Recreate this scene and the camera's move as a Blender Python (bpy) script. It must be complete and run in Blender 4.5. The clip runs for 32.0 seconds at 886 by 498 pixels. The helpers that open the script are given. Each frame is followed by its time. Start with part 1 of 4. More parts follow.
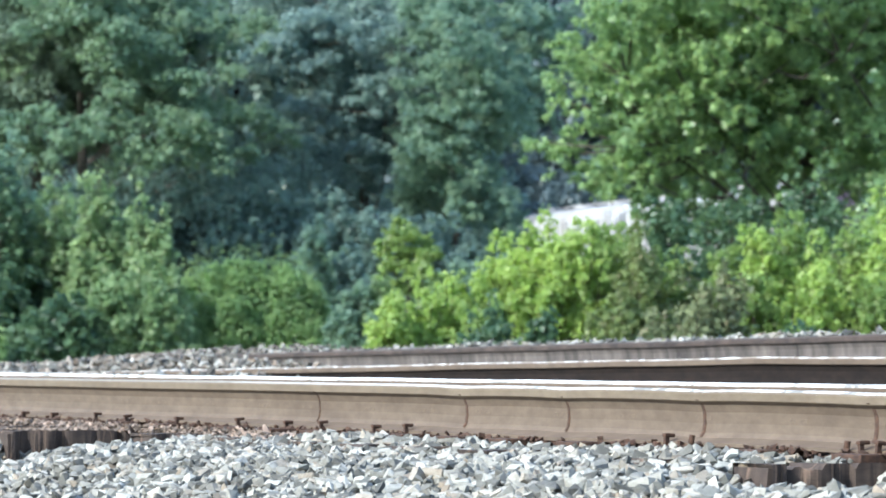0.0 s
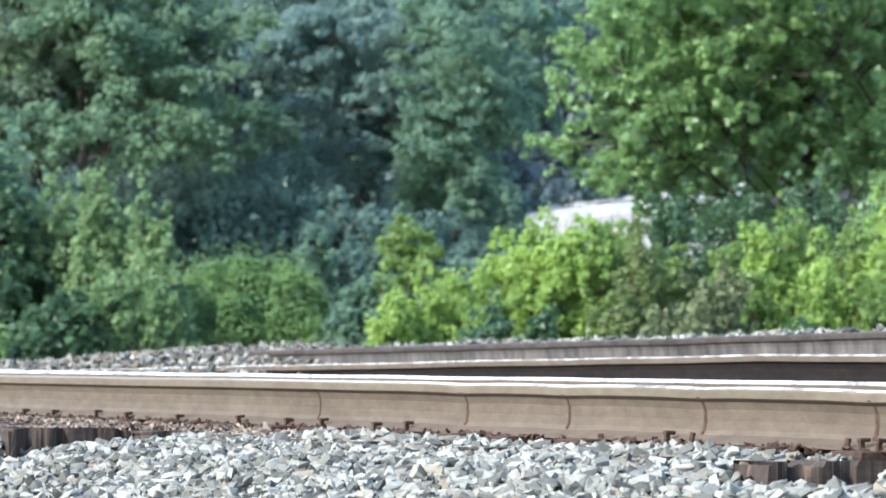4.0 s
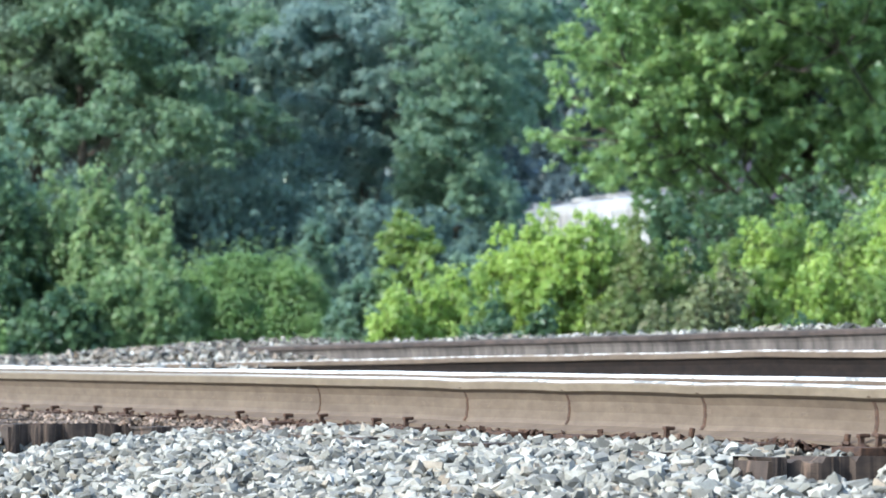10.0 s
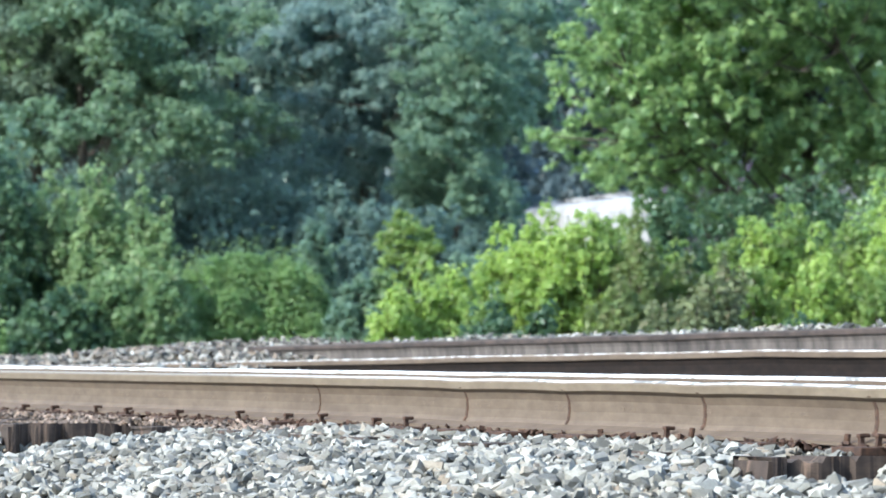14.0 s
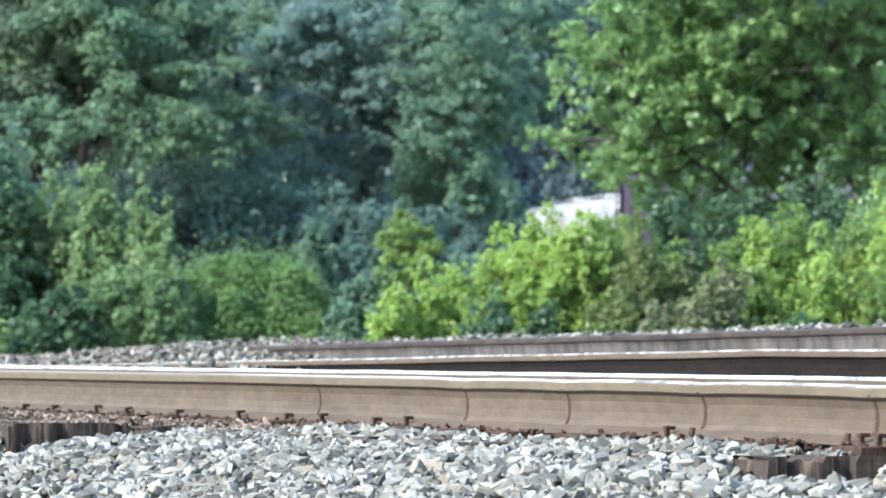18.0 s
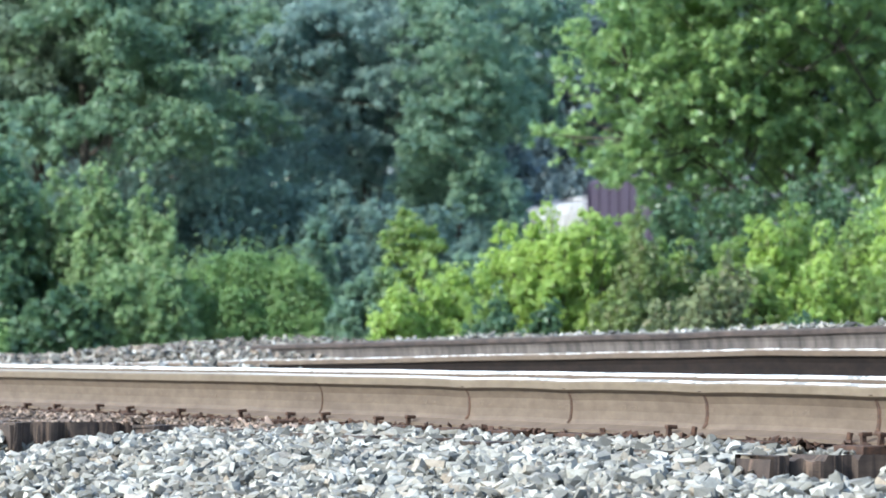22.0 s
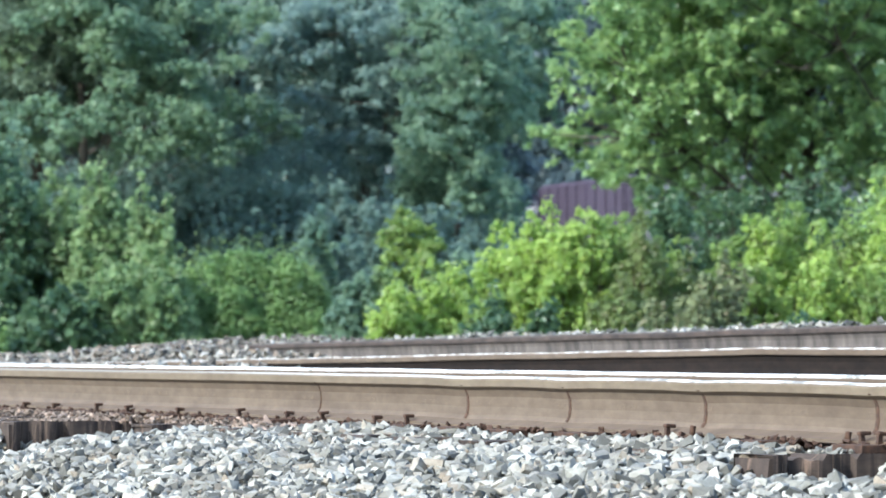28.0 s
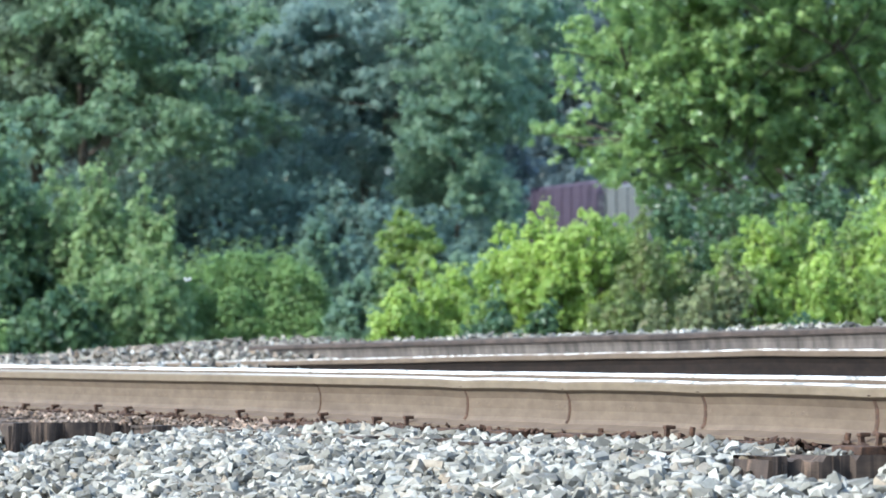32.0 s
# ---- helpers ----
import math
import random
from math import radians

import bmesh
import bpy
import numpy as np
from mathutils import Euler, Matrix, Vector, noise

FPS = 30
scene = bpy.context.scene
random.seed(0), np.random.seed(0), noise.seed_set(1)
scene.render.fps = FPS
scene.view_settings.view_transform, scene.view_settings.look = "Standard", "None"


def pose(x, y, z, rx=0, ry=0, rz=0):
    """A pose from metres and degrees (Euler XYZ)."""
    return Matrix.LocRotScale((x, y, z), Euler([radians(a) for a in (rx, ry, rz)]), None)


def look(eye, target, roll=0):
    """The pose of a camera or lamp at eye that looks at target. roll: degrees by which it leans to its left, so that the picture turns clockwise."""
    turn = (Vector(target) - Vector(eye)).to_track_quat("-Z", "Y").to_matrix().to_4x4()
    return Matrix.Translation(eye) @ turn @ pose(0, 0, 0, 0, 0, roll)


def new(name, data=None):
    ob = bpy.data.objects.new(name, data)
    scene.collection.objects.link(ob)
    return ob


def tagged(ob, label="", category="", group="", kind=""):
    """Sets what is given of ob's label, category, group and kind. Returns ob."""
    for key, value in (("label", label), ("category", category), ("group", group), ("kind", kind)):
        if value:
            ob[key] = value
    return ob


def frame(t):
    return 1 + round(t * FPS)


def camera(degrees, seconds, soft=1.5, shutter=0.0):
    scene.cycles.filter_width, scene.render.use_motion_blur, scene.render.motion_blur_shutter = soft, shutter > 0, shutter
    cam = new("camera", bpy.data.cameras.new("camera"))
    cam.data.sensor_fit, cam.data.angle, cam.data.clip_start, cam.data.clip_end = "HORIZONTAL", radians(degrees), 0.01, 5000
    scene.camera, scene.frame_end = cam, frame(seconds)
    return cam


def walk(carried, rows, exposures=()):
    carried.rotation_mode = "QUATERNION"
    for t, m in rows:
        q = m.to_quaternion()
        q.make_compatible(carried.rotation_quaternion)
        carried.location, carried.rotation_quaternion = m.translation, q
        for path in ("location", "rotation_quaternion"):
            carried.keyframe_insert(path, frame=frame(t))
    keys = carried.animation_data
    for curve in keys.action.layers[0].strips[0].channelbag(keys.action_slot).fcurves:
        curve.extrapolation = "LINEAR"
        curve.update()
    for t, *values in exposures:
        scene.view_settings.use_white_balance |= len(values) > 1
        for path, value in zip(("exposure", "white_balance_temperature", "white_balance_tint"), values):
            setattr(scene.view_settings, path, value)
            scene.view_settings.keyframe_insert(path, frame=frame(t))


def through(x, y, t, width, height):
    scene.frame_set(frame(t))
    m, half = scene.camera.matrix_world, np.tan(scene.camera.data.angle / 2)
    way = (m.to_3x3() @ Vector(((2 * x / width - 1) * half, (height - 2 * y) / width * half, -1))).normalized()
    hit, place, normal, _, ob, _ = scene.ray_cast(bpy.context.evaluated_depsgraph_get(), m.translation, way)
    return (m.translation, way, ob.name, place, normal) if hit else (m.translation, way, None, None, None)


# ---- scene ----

# ------------------------------------------------------------------ camera
LENS = 12.0
EYE = Vector((0.0, 0.0, 0.30))
FOCAL = 784 / math.tan(radians(LENS / 2))


def aim(dx, dy):
    """Tripod pose: small pan dx and tilt dy, both in 1/FOCAL radians, about the resting direction."""
    up = math.degrees(math.atan((174.0 + dy) / FOCAL))
    pan = math.degrees(math.atan(dx / FOCAL))
    return pose(EYE.x, EYE.y, EYE.z, 90 + up, 0, pan)


cam = camera(LENS, 32.0, soft=1.75)
cam.data.dof.use_dof, cam.data.dof.focus_distance, cam.data.dof.aperture_fstop = True, 14.5, 9.5
DRIFT = [(0, -0.5, 12.5), (1, 0, 13), (2, 0, 11.5), (3, 0.5, 9.8), (5.5, 0.7, 4.7), (7, 1, 2.0), (9, 0.5, 0.3),
         (11, -0.5, 0.4), (12, -0.5, 1.5), (14, 0, 0), (17, 0.3, -0.8), (19.5, 1.5, -0.8), (21, 3.5, -1.6),
         (24, 3.8, -3), (25.5, 2.6, -2.5), (28, 1.3, -4), (30, 1.2, -3.6), (31, -0.3, -2.8), (32, 0.5, -1.6)]
walk(cam, [(t, aim(dx, dy)) for t, dx, dy in DRIFT], exposures=[(0.0, 1.70, 6150, 5), (32.0, 1.70, 6150, 5)])

# ------------------------------------------------------------------ light
SUN_ELEVATION, SUN_AZIMUTH = 38.0, -124.0      # degrees; azimuth clockwise from +y
world = bpy.data.worlds.new("sky")
scene.world = world
world.use_nodes = True
wn = world.node_tree.nodes
sky = wn.new("ShaderNodeTexSky")
sky.sky_type, sky.sun_disc = "NISHITA", False
sky.sun_elevation, sky.sun_rotation = radians(SUN_ELEVATION), radians(SUN_AZIMUTH)
sky.air_density, sky.dust_density = 1.0, 0.9
wn["Background"].inputs["Strength"].default_value = 0.15
world.node_tree.links.new(sky.outputs["Color"], wn["Background"].inputs["Color"])
sun = new("sun", bpy.data.lights.new("sun", "SUN"))
sun.data.energy, sun.data.angle, sun.data.color = 2.4, radians(0.6), (1.0, 0.965, 0.89)
ce = math.cos(radians(SUN_ELEVATION))
to_sun = Vector((ce * math.sin(radians(SUN_AZIMUTH)), ce * math.cos(radians(SUN_AZIMUTH)), math.sin(radians(SUN_ELEVATION))))
sun.matrix_world = look(to_sun * 60, (0, 0, 0))


# ------------------------------------------------------------------ materials
def material(name):
    m = bpy.data.materials.new(name)
    m.use_nodes = True
    return m, m.node_tree.nodes, m.node_tree.links, m.node_tree.nodes["Principled BSDF"]


def ramp(nodes, links, source, stops):
    r = nodes.new("ShaderNodeValToRGB")
    while len(r.color_ramp.elements) < len(stops):
        r.color_ramp.elements.new(0.5)
    for e, (at, col) in zip(r.color_ramp.elements, stops):
        e.position, e.color = at, (*col, 1)
    links.new(source, r.inputs["Fac"])
    return r.outputs["Color"]


def noise_tex(nodes, links, scale, detail=4, rough=0.6, stretch=(1, 1, 1)):
    co, mp, nz = nodes.new("ShaderNodeTexCoord"), nodes.new("ShaderNodeMapping"), nodes.new("ShaderNodeTexNoise")
    mp.inputs["Scale"].default_value = stretch
    nz.inputs["Scale"].default_value, nz.inputs["Detail"].default_value, nz.inputs["Roughness"].default_value = scale, detail, rough
    links.new(co.outputs["Object"], mp.inputs["Vector"])
    links.new(mp.outputs["Vector"], nz.inputs["Vector"])
    return nz.outputs["Fac"]


def blend(nodes, links, a, b, fac, mode="MIX"):
    mx = nodes.new("ShaderNodeMix")
    mx.data_type, mx.blend_type = "RGBA", mode
    for value, slot in ((fac, mx.inputs[0]), (a, mx.inputs[6]), (b, mx.inputs[7])):
        if isinstance(value, (int, float)):
            slot.default_value = value
        elif isinstance(value, tuple):
            slot.default_value = (*value, 1)
        else:
            links.new(value, slot)
    return mx.outputs[2]


def bump(nodes, links, source, strength, distance, bsdf):
    bp = nodes.new("ShaderNodeBump")
    bp.inputs["Strength"].default_value, bp.inputs["Distance"].default_value = strength, distance
    links.new(source, bp.inputs["Height"])
    links.new(bp.outputs["Normal"], bsdf.inputs["Normal"])


def grained(name, dark, light, scale, rough=0.8, metal=0.0, stretch=(1, 1, 1), relief=0.4, depth=0.004, big=None):
    """A surface with grain at a fine scale and stains at a larger one."""
    m, n, l, b = material(name)
    g = noise_tex(n, l, scale, 5, 0.65, stretch)
    col = ramp(n, l, g, [(0.3, dark), (0.7, light)])
    s = noise_tex(n, l, scale * 0.13, 3, 0.6, stretch)
    tone = ramp(n, l, s, [(0.3, big or (0.62, 0.6, 0.58)), (0.65, (1, 1, 1))])
    col = blend(n, l, col, tone, 0.8, "MULTIPLY")
    l.new(col, b.inputs["Base Color"])
    b.inputs["Roughness"].default_value, b.inputs["Metallic"].default_value = rough, metal
    bump(n, l, g, relief, depth, b)
    return m


def leafy(name, dark, light, through_col, through=0.45, gloss=0.5, dull=None, patches=0.9, low=(0.6, 0.68, 0.62)):
    """Leaves: each leaf its own tone; they shine a little and let light through."""
    m, n, l, b = material(name)
    geo = n.new("ShaderNodeNewGeometry")
    col = ramp(n, l, geo.outputs["Random Per Island"], [(0.0, dark), (0.75, light), (1.0, dull or light)])
    patch = noise_tex(n, l, patches, 3)
    col = blend(n, l, col, ramp(n, l, patch, [(0.35, low), (0.65, (1.1, 1.05, 0.9))]), 0.8, "MULTIPLY")
    l.new(col, b.inputs["Base Color"])
    b.inputs["Roughness"].default_value = 0.40
    b.inputs["Specular IOR Level"].default_value = gloss
    tr, mix = n.new("ShaderNodeBsdfTranslucent"), n.new("ShaderNodeMixShader")
    l.new(blend(n, l, col, through_col, 0.6), tr.inputs["Color"])
    mix.inputs["Fac"].default_value = through
    l.new(b.outputs["BSDF"], mix.inputs[1])
    l.new(tr.outputs["BSDF"], mix.inputs[2])
    l.new(mix.outputs["Shader"], n["Material Output"].inputs["Surface"])
    return m


def stone_material(name, wash):
    """Crushed stone, each piece of its own tone, under a wash of dust."""
    m, n, l, b = material(name)
    geo, obj = n.new("ShaderNodeNewGeometry"), n.new("ShaderNodeObjectInfo")
    add = n.new("ShaderNodeMath")
    add.operation = "ADD"
    l.new(geo.outputs["Random Per Island"], add.inputs[0])
    l.new(obj.outputs["Random"], add.inputs[1])
    fr = n.new("ShaderNodeMath")
    fr.operation = "FRACT"
    l.new(add.outputs[0], fr.inputs[0])
    tone = ramp(n, l, fr.outputs[0], [(0.0, (0.075, 0.077, 0.072)), (0.25, (0.165, 0.166, 0.155)), (0.55, (0.315, 0.318, 0.30)),
                                     (0.82, (0.47, 0.475, 0.455)), (0.92, (0.27, 0.225, 0.175)), (1.0, (0.62, 0.625, 0.60))])
    g = noise_tex(n, l, 55, 5, 0.7)
    col = blend(n, l, tone, ramp(n, l, g, [(0.3, (0.6, 0.58, 0.56)), (0.6, (1, 1, 1))]), 0.7, "MULTIPLY")
    dirt = noise_tex(n, l, 2.6, 4, 0.65)
    col = blend(n, l, col, ramp(n, l, dirt, [(0.36, (0.66, 0.61, 0.55)), (0.56, (1.06, 1.06, 1.06))]), 0.75, "MULTIPLY")
    col = blend(n, l, col, wash, 1.0, "MULTIPLY")
    l.new(col, b.inputs["Base Color"])
    b.inputs["Roughness"].default_value = 0.75
    bump(n, l, g, 0.5, 0.004, b)
    return m


STONE = stone_material("crushed limestone", (0.83, 0.812, 0.775))
# Dust-brown copy of the ballast, its lower brightness put into the wash.
STONE_BROWN = stone_material("brown dusty ballast, dimmed", (0.60, 0.525, 0.47))
STONE_RUST = stone_material("rust-stained grit", (0.74, 0.56, 0.47))
BED = grained("ballast fines", (0.10, 0.09, 0.08), (0.28, 0.26, 0.24), 40, 0.95, relief=1.0, depth=0.02)
EARTH = grained("weedy earth", (0.035, 0.045, 0.02), (0.10, 0.11, 0.05), 3.0, 0.95, relief=0.8, depth=0.05)
RUST_TAN = grained("dusty rusted rail steel", (0.082, 0.057, 0.039), (0.134, 0.098, 0.069), 22, 0.72, 0.0, (0.4, 0.4, 1), relief=0.25, depth=0.001,
                   big=(0.78, 0.75, 0.72))
# Rust taken to near black: the shadow on the web is in its colour.
RUST_DARK = grained("rusted rail steel painted dark", (0.008, 0.0055, 0.005), (0.024, 0.016, 0.013), 22, 0.9, 0.0, (0.4, 0.4, 1), relief=0.25, depth=0.001)
RUST_GREY = grained("grey weathered rail steel", (0.022, 0.017, 0.017), (0.155, 0.132, 0.120), 9, 0.85, 0.0, (1, 1, 0.25), relief=0.5, depth=0.001)
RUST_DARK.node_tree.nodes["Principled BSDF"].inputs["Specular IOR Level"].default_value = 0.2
RUST_DEEP = grained("deep brown rust", (0.020, 0.010, 0.007), (0.095, 0.046, 0.026), 60, 0.85, relief=0.5, depth=0.002)


def tie_material():
    """Old timber: grain along its length, and weathered splits and stains that run down its sides."""
    m, n, l, b = material("creosoted weathered oak")
    grain = noise_tex(n, l, 16, 5, 0.65, (1, 14, 14))
    col = ramp(n, l, grain, [(0.3, (0.032, 0.023, 0.019)), (0.7, (0.070, 0.050, 0.040))])
    split = noise_tex(n, l, 9, 2, 0.5, (1.3, 0.4, 0.16))
    col = blend(n, l, col, ramp(n, l, split, [(0.36, (0.15, 0.13, 0.15)), (0.43, (0.85, 0.80, 0.76)), (0.475, (0.55, 0.50, 0.47)), (0.495, (2.6, 2.4, 2.1)), (0.515, (0.45, 0.40, 0.38)),
                                              (0.56, (0.95, 0.9, 0.85)), (0.60, (0.2, 0.17, 0.18)), (0.66, (0.8, 0.75, 0.7))]), 0.85, "MULTIPLY")
    dust = noise_tex(n, l, 5, 4, 0.6)
    col = blend(n, l, col, ramp(n, l, dust, [(0.45, (0.0, 0.0, 0.0)), (0.75, (0.045, 0.033, 0.027))]), 1.0, "ADD")
    l.new(col, b.inputs["Base Color"])
    b.inputs["Roughness"].default_value = 0.9
    bump(n, l, split, 0.9, 0.02, b)
    return m


TIE = tie_material()
BARK = grained("grey brown bark", (0.045, 0.035, 0.028), (0.13, 0.11, 0.09), 14, 0.9, 0.0, (4, 4, 1), relief=0.9, depth=0.02)
TWIG = grained("dark twigs", (0.03, 0.022, 0.016), (0.08, 0.06, 0.045), 20, 0.9)


def polished(name, dull_from=None, grain=3.6, gap_edge=(0.40, 0.50), gap_tint=(0.26, 0.245, 0.22)):
    """Polished steel: its glare is a near-white base colour, broken by noise like heat shimmer. dull_from: past this
    distance up the line (over y) the glare is painted out.
    grain and the two after it: scale, edge and tint of the breaks."""
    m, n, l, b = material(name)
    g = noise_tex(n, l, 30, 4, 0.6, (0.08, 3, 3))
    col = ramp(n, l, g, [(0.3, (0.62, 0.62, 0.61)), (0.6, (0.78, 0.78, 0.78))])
    breaks = noise_tex(n, l, grain, 5, 0.8)
    col = blend(n, l, col, ramp(n, l, breaks, [(gap_edge[0], gap_tint), (gap_edge[1], (0.95, 0.95, 0.93))]), 1.0, "MULTIPLY")
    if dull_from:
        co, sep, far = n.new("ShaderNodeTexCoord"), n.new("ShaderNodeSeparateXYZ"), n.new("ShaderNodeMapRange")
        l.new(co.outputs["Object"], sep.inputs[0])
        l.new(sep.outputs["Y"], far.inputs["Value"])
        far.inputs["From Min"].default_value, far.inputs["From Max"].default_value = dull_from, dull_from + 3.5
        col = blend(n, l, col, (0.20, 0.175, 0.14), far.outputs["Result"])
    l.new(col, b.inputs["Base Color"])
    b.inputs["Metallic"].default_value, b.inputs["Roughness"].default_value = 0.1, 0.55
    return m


# The second loses its glare with distance, painted into the colour.
SHINE, SHINE_FADED = polished("polished rail top"), polished("rail top, glare painted out far off", 14.8)
# Heat shimmer's broken glint, mottled into the top's colour.
SHINE_PATCHY = polished("rail top with shimmer breaks", None, 10.0, (0.47, 0.58), (0.28, 0.225, 0.17))
# Blue in these greens carries a little of the air's haze.
LEAF_MAPLE = leafy("maple leaves", (0.10, 0.19, 0.115), (0.30, 0.435, 0.20), (0.49, 0.65, 0.25), 0.5, patches=0.7, low=(0.50, 0.60, 0.6))
LEAF_HEDGE = leafy("hedgerow leaves", (0.25, 0.375, 0.12), (0.40, 0.535, 0.165), (0.55, 0.69, 0.19), 0.55, 0.25, dull=(0.37, 0.44, 0.22), patches=1.5, low=(0.52, 0.60, 0.60))
LEAF_HEDGE_MID = leafy("mid-green hedgerow leaves", (0.15, 0.245, 0.09), (0.265, 0.38, 0.13), (0.42, 0.54, 0.16), 0.55, 0.25, dull=(0.27, 0.31, 0.18), patches=1.5, low=(0.52, 0.60, 0.60))
LEAF_OLIVE = leafy("olive hedgerow leaves", (0.14, 0.19, 0.09), (0.23, 0.295, 0.125), (0.32, 0.40, 0.15), 0.5, 0.25, dull=(0.23, 0.21, 0.15), patches=1.5)
LEAF_DRY = leafy("dull dry brush leaves", (0.12, 0.14, 0.085), (0.215, 0.25, 0.14), (0.26, 0.31, 0.15), 0.35, 0.15, dull=(0.20, 0.165, 0.125), patches=2.0)
# Shade under the maple, hedge and wood's edge, painted in as darker leaves.
LEAF_UNDER = leafy("understorey leaves painted shade-dark", (0.045, 0.095, 0.065), (0.105, 0.18, 0.105), (0.18, 0.29, 0.14), 0.45)
# Haze blue and the far hollows' darkness are put into this leaf colour.
LEAF_FAR = leafy("distant leaves tinted with haze", (0.085, 0.125, 0.15), (0.145, 0.195, 0.225), (0.20, 0.27, 0.28), 0.45)
# Haze is mixed into these woods: bluish lows and lifted greens in the colour.
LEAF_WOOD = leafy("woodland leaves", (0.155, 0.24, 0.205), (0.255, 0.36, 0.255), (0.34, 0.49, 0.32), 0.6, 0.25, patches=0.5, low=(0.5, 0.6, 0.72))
LEAF_EDGE = leafy("green edge leaves", (0.14, 0.21, 0.17), (0.235, 0.34, 0.215), (0.34, 0.48, 0.28), 0.55, 0.3, patches=0.5, low=(0.55, 0.64, 0.7))
LEAF_HAZY = leafy("grey green leaves with haze tint", (0.20, 0.285, 0.272), (0.275, 0.375, 0.345), (0.37, 0.50, 0.44), 0.62, 0.25, patches=0.5, low=(0.55, 0.64, 0.74))
# Darkened olive: dim light on the upper boughs is put into the leaves.
LEAF_DIMMED = leafy("olive leaves painted dim", (0.115, 0.165, 0.135), (0.18, 0.245, 0.18), (0.25, 0.33, 0.23), 0.55, 0.25, patches=0.5, low=(0.55, 0.64, 0.7))
LEAF_BUSH = leafy("roadside shrub leaves", (0.165, 0.255, 0.155), (0.275, 0.38, 0.20), (0.38, 0.53, 0.25), 0.55, 0.25, dull=(0.36, 0.42, 0.29))
# Greyed and lifted as haze over the shaded undergrowth, all in the colour.
LEAF_SHADE = leafy("undergrowth leaves with haze put in", (0.165, 0.24, 0.22), (0.235, 0.335, 0.295), (0.33, 0.45, 0.375), 0.62, 0.15, patches=0.5, low=(0.6, 0.68, 0.74))
LEAF_VINE = leafy("vine leaves", (0.215, 0.33, 0.17), (0.30, 0.43, 0.21), (0.41, 0.58, 0.25), 0.55, 0.2, patches=0.6)


# ------------------------------------------------------------------ mesh helpers
def part(name, bm, mat, parent=None, label=""):
    """Link a bmesh (or a ready mesh) as one mesh object, under a thing or part if given."""
    if isinstance(bm, bpy.types.Mesh):
        me = bm
    else:
        me = bpy.data.meshes.new(name)
        bm.to_mesh(me)
        bm.free()
    if mat is not None and not me.materials:
        me.materials.append(mat)
    ob = new(name, me)
    ob.parent = parent
    return tagged(ob, label)


def mesh_of(name, verts, faces, smooth=False):
    me = bpy.data.meshes.new(name)
    verts = np.asarray(verts, dtype=np.float32)
    faces = np.asarray(faces, dtype=np.int32)
    k = faces.shape[1]
    me.vertices.add(len(verts))
    me.vertices.foreach_set("co", verts.ravel())
    me.loops.add(faces.size)
    me.loops.foreach_set("vertex_index", faces.ravel())
    me.polygons.add(len(faces))
    me.polygons.foreach_set("loop_start", np.arange(0, faces.size, k, dtype=np.int32))
    me.polygons.foreach_set("use_smooth", np.full(len(faces), smooth, dtype=bool))
    me.update(calc_edges=True)
    return me


def box_bm(sx, sy, sz, at=(0, 0, 0), bevel=0.0, rot=None):
    bm = bmesh.new()
    m = Matrix.Translation(at) @ (rot or Matrix()) @ Matrix.Diagonal((sx, sy, sz, 1))
    bmesh.ops.create_cube(bm, size=1, matrix=m)
    if bevel:
        bmesh.ops.bevel(bm, geom=bm.edges[:], offset=bevel, segments=2, affect="EDGES", profile=0.6)
    return bm


def cyl_bm(r, depth, at=(0, 0, 0), rot=None, seg=20, r2=None):
    bm = bmesh.new()
    bmesh.ops.create_cone(bm, cap_ends=True, segments=seg, radius1=r, radius2=r if r2 is None else r2, depth=depth,
                          matrix=Matrix.Translation(at) @ (rot or Matrix()))
    return bm


def tube(paths, sides=7):
    """Tapered tubes in one mesh. Each path: a list of (point, radius)."""
    verts, faces = [], []
    for path in paths:
        base = len(verts)
        for i, (p, r) in enumerate(path):
            p = Vector(p)
            a, b = Vector(path[max(i - 1, 0)][0]), Vector(path[min(i + 1, len(path) - 1)][0])
            t = (b - a).normalized()
            u = t.orthogonal().normalized()
            v = t.cross(u)
            for k in range(sides):
                w = 2 * math.pi * k / sides
                verts.append(p + (u * math.cos(w) + v * math.sin(w)) * r)
        for i in range(len(path) - 1):
            for k in range(sides):
                q = base + i * sides
                faces.append((q + k, q + (k + 1) % sides, q + sides + (k + 1) % sides, q + sides + k))
    return mesh_of("tube", [tuple(v) for v in verts], faces, True)


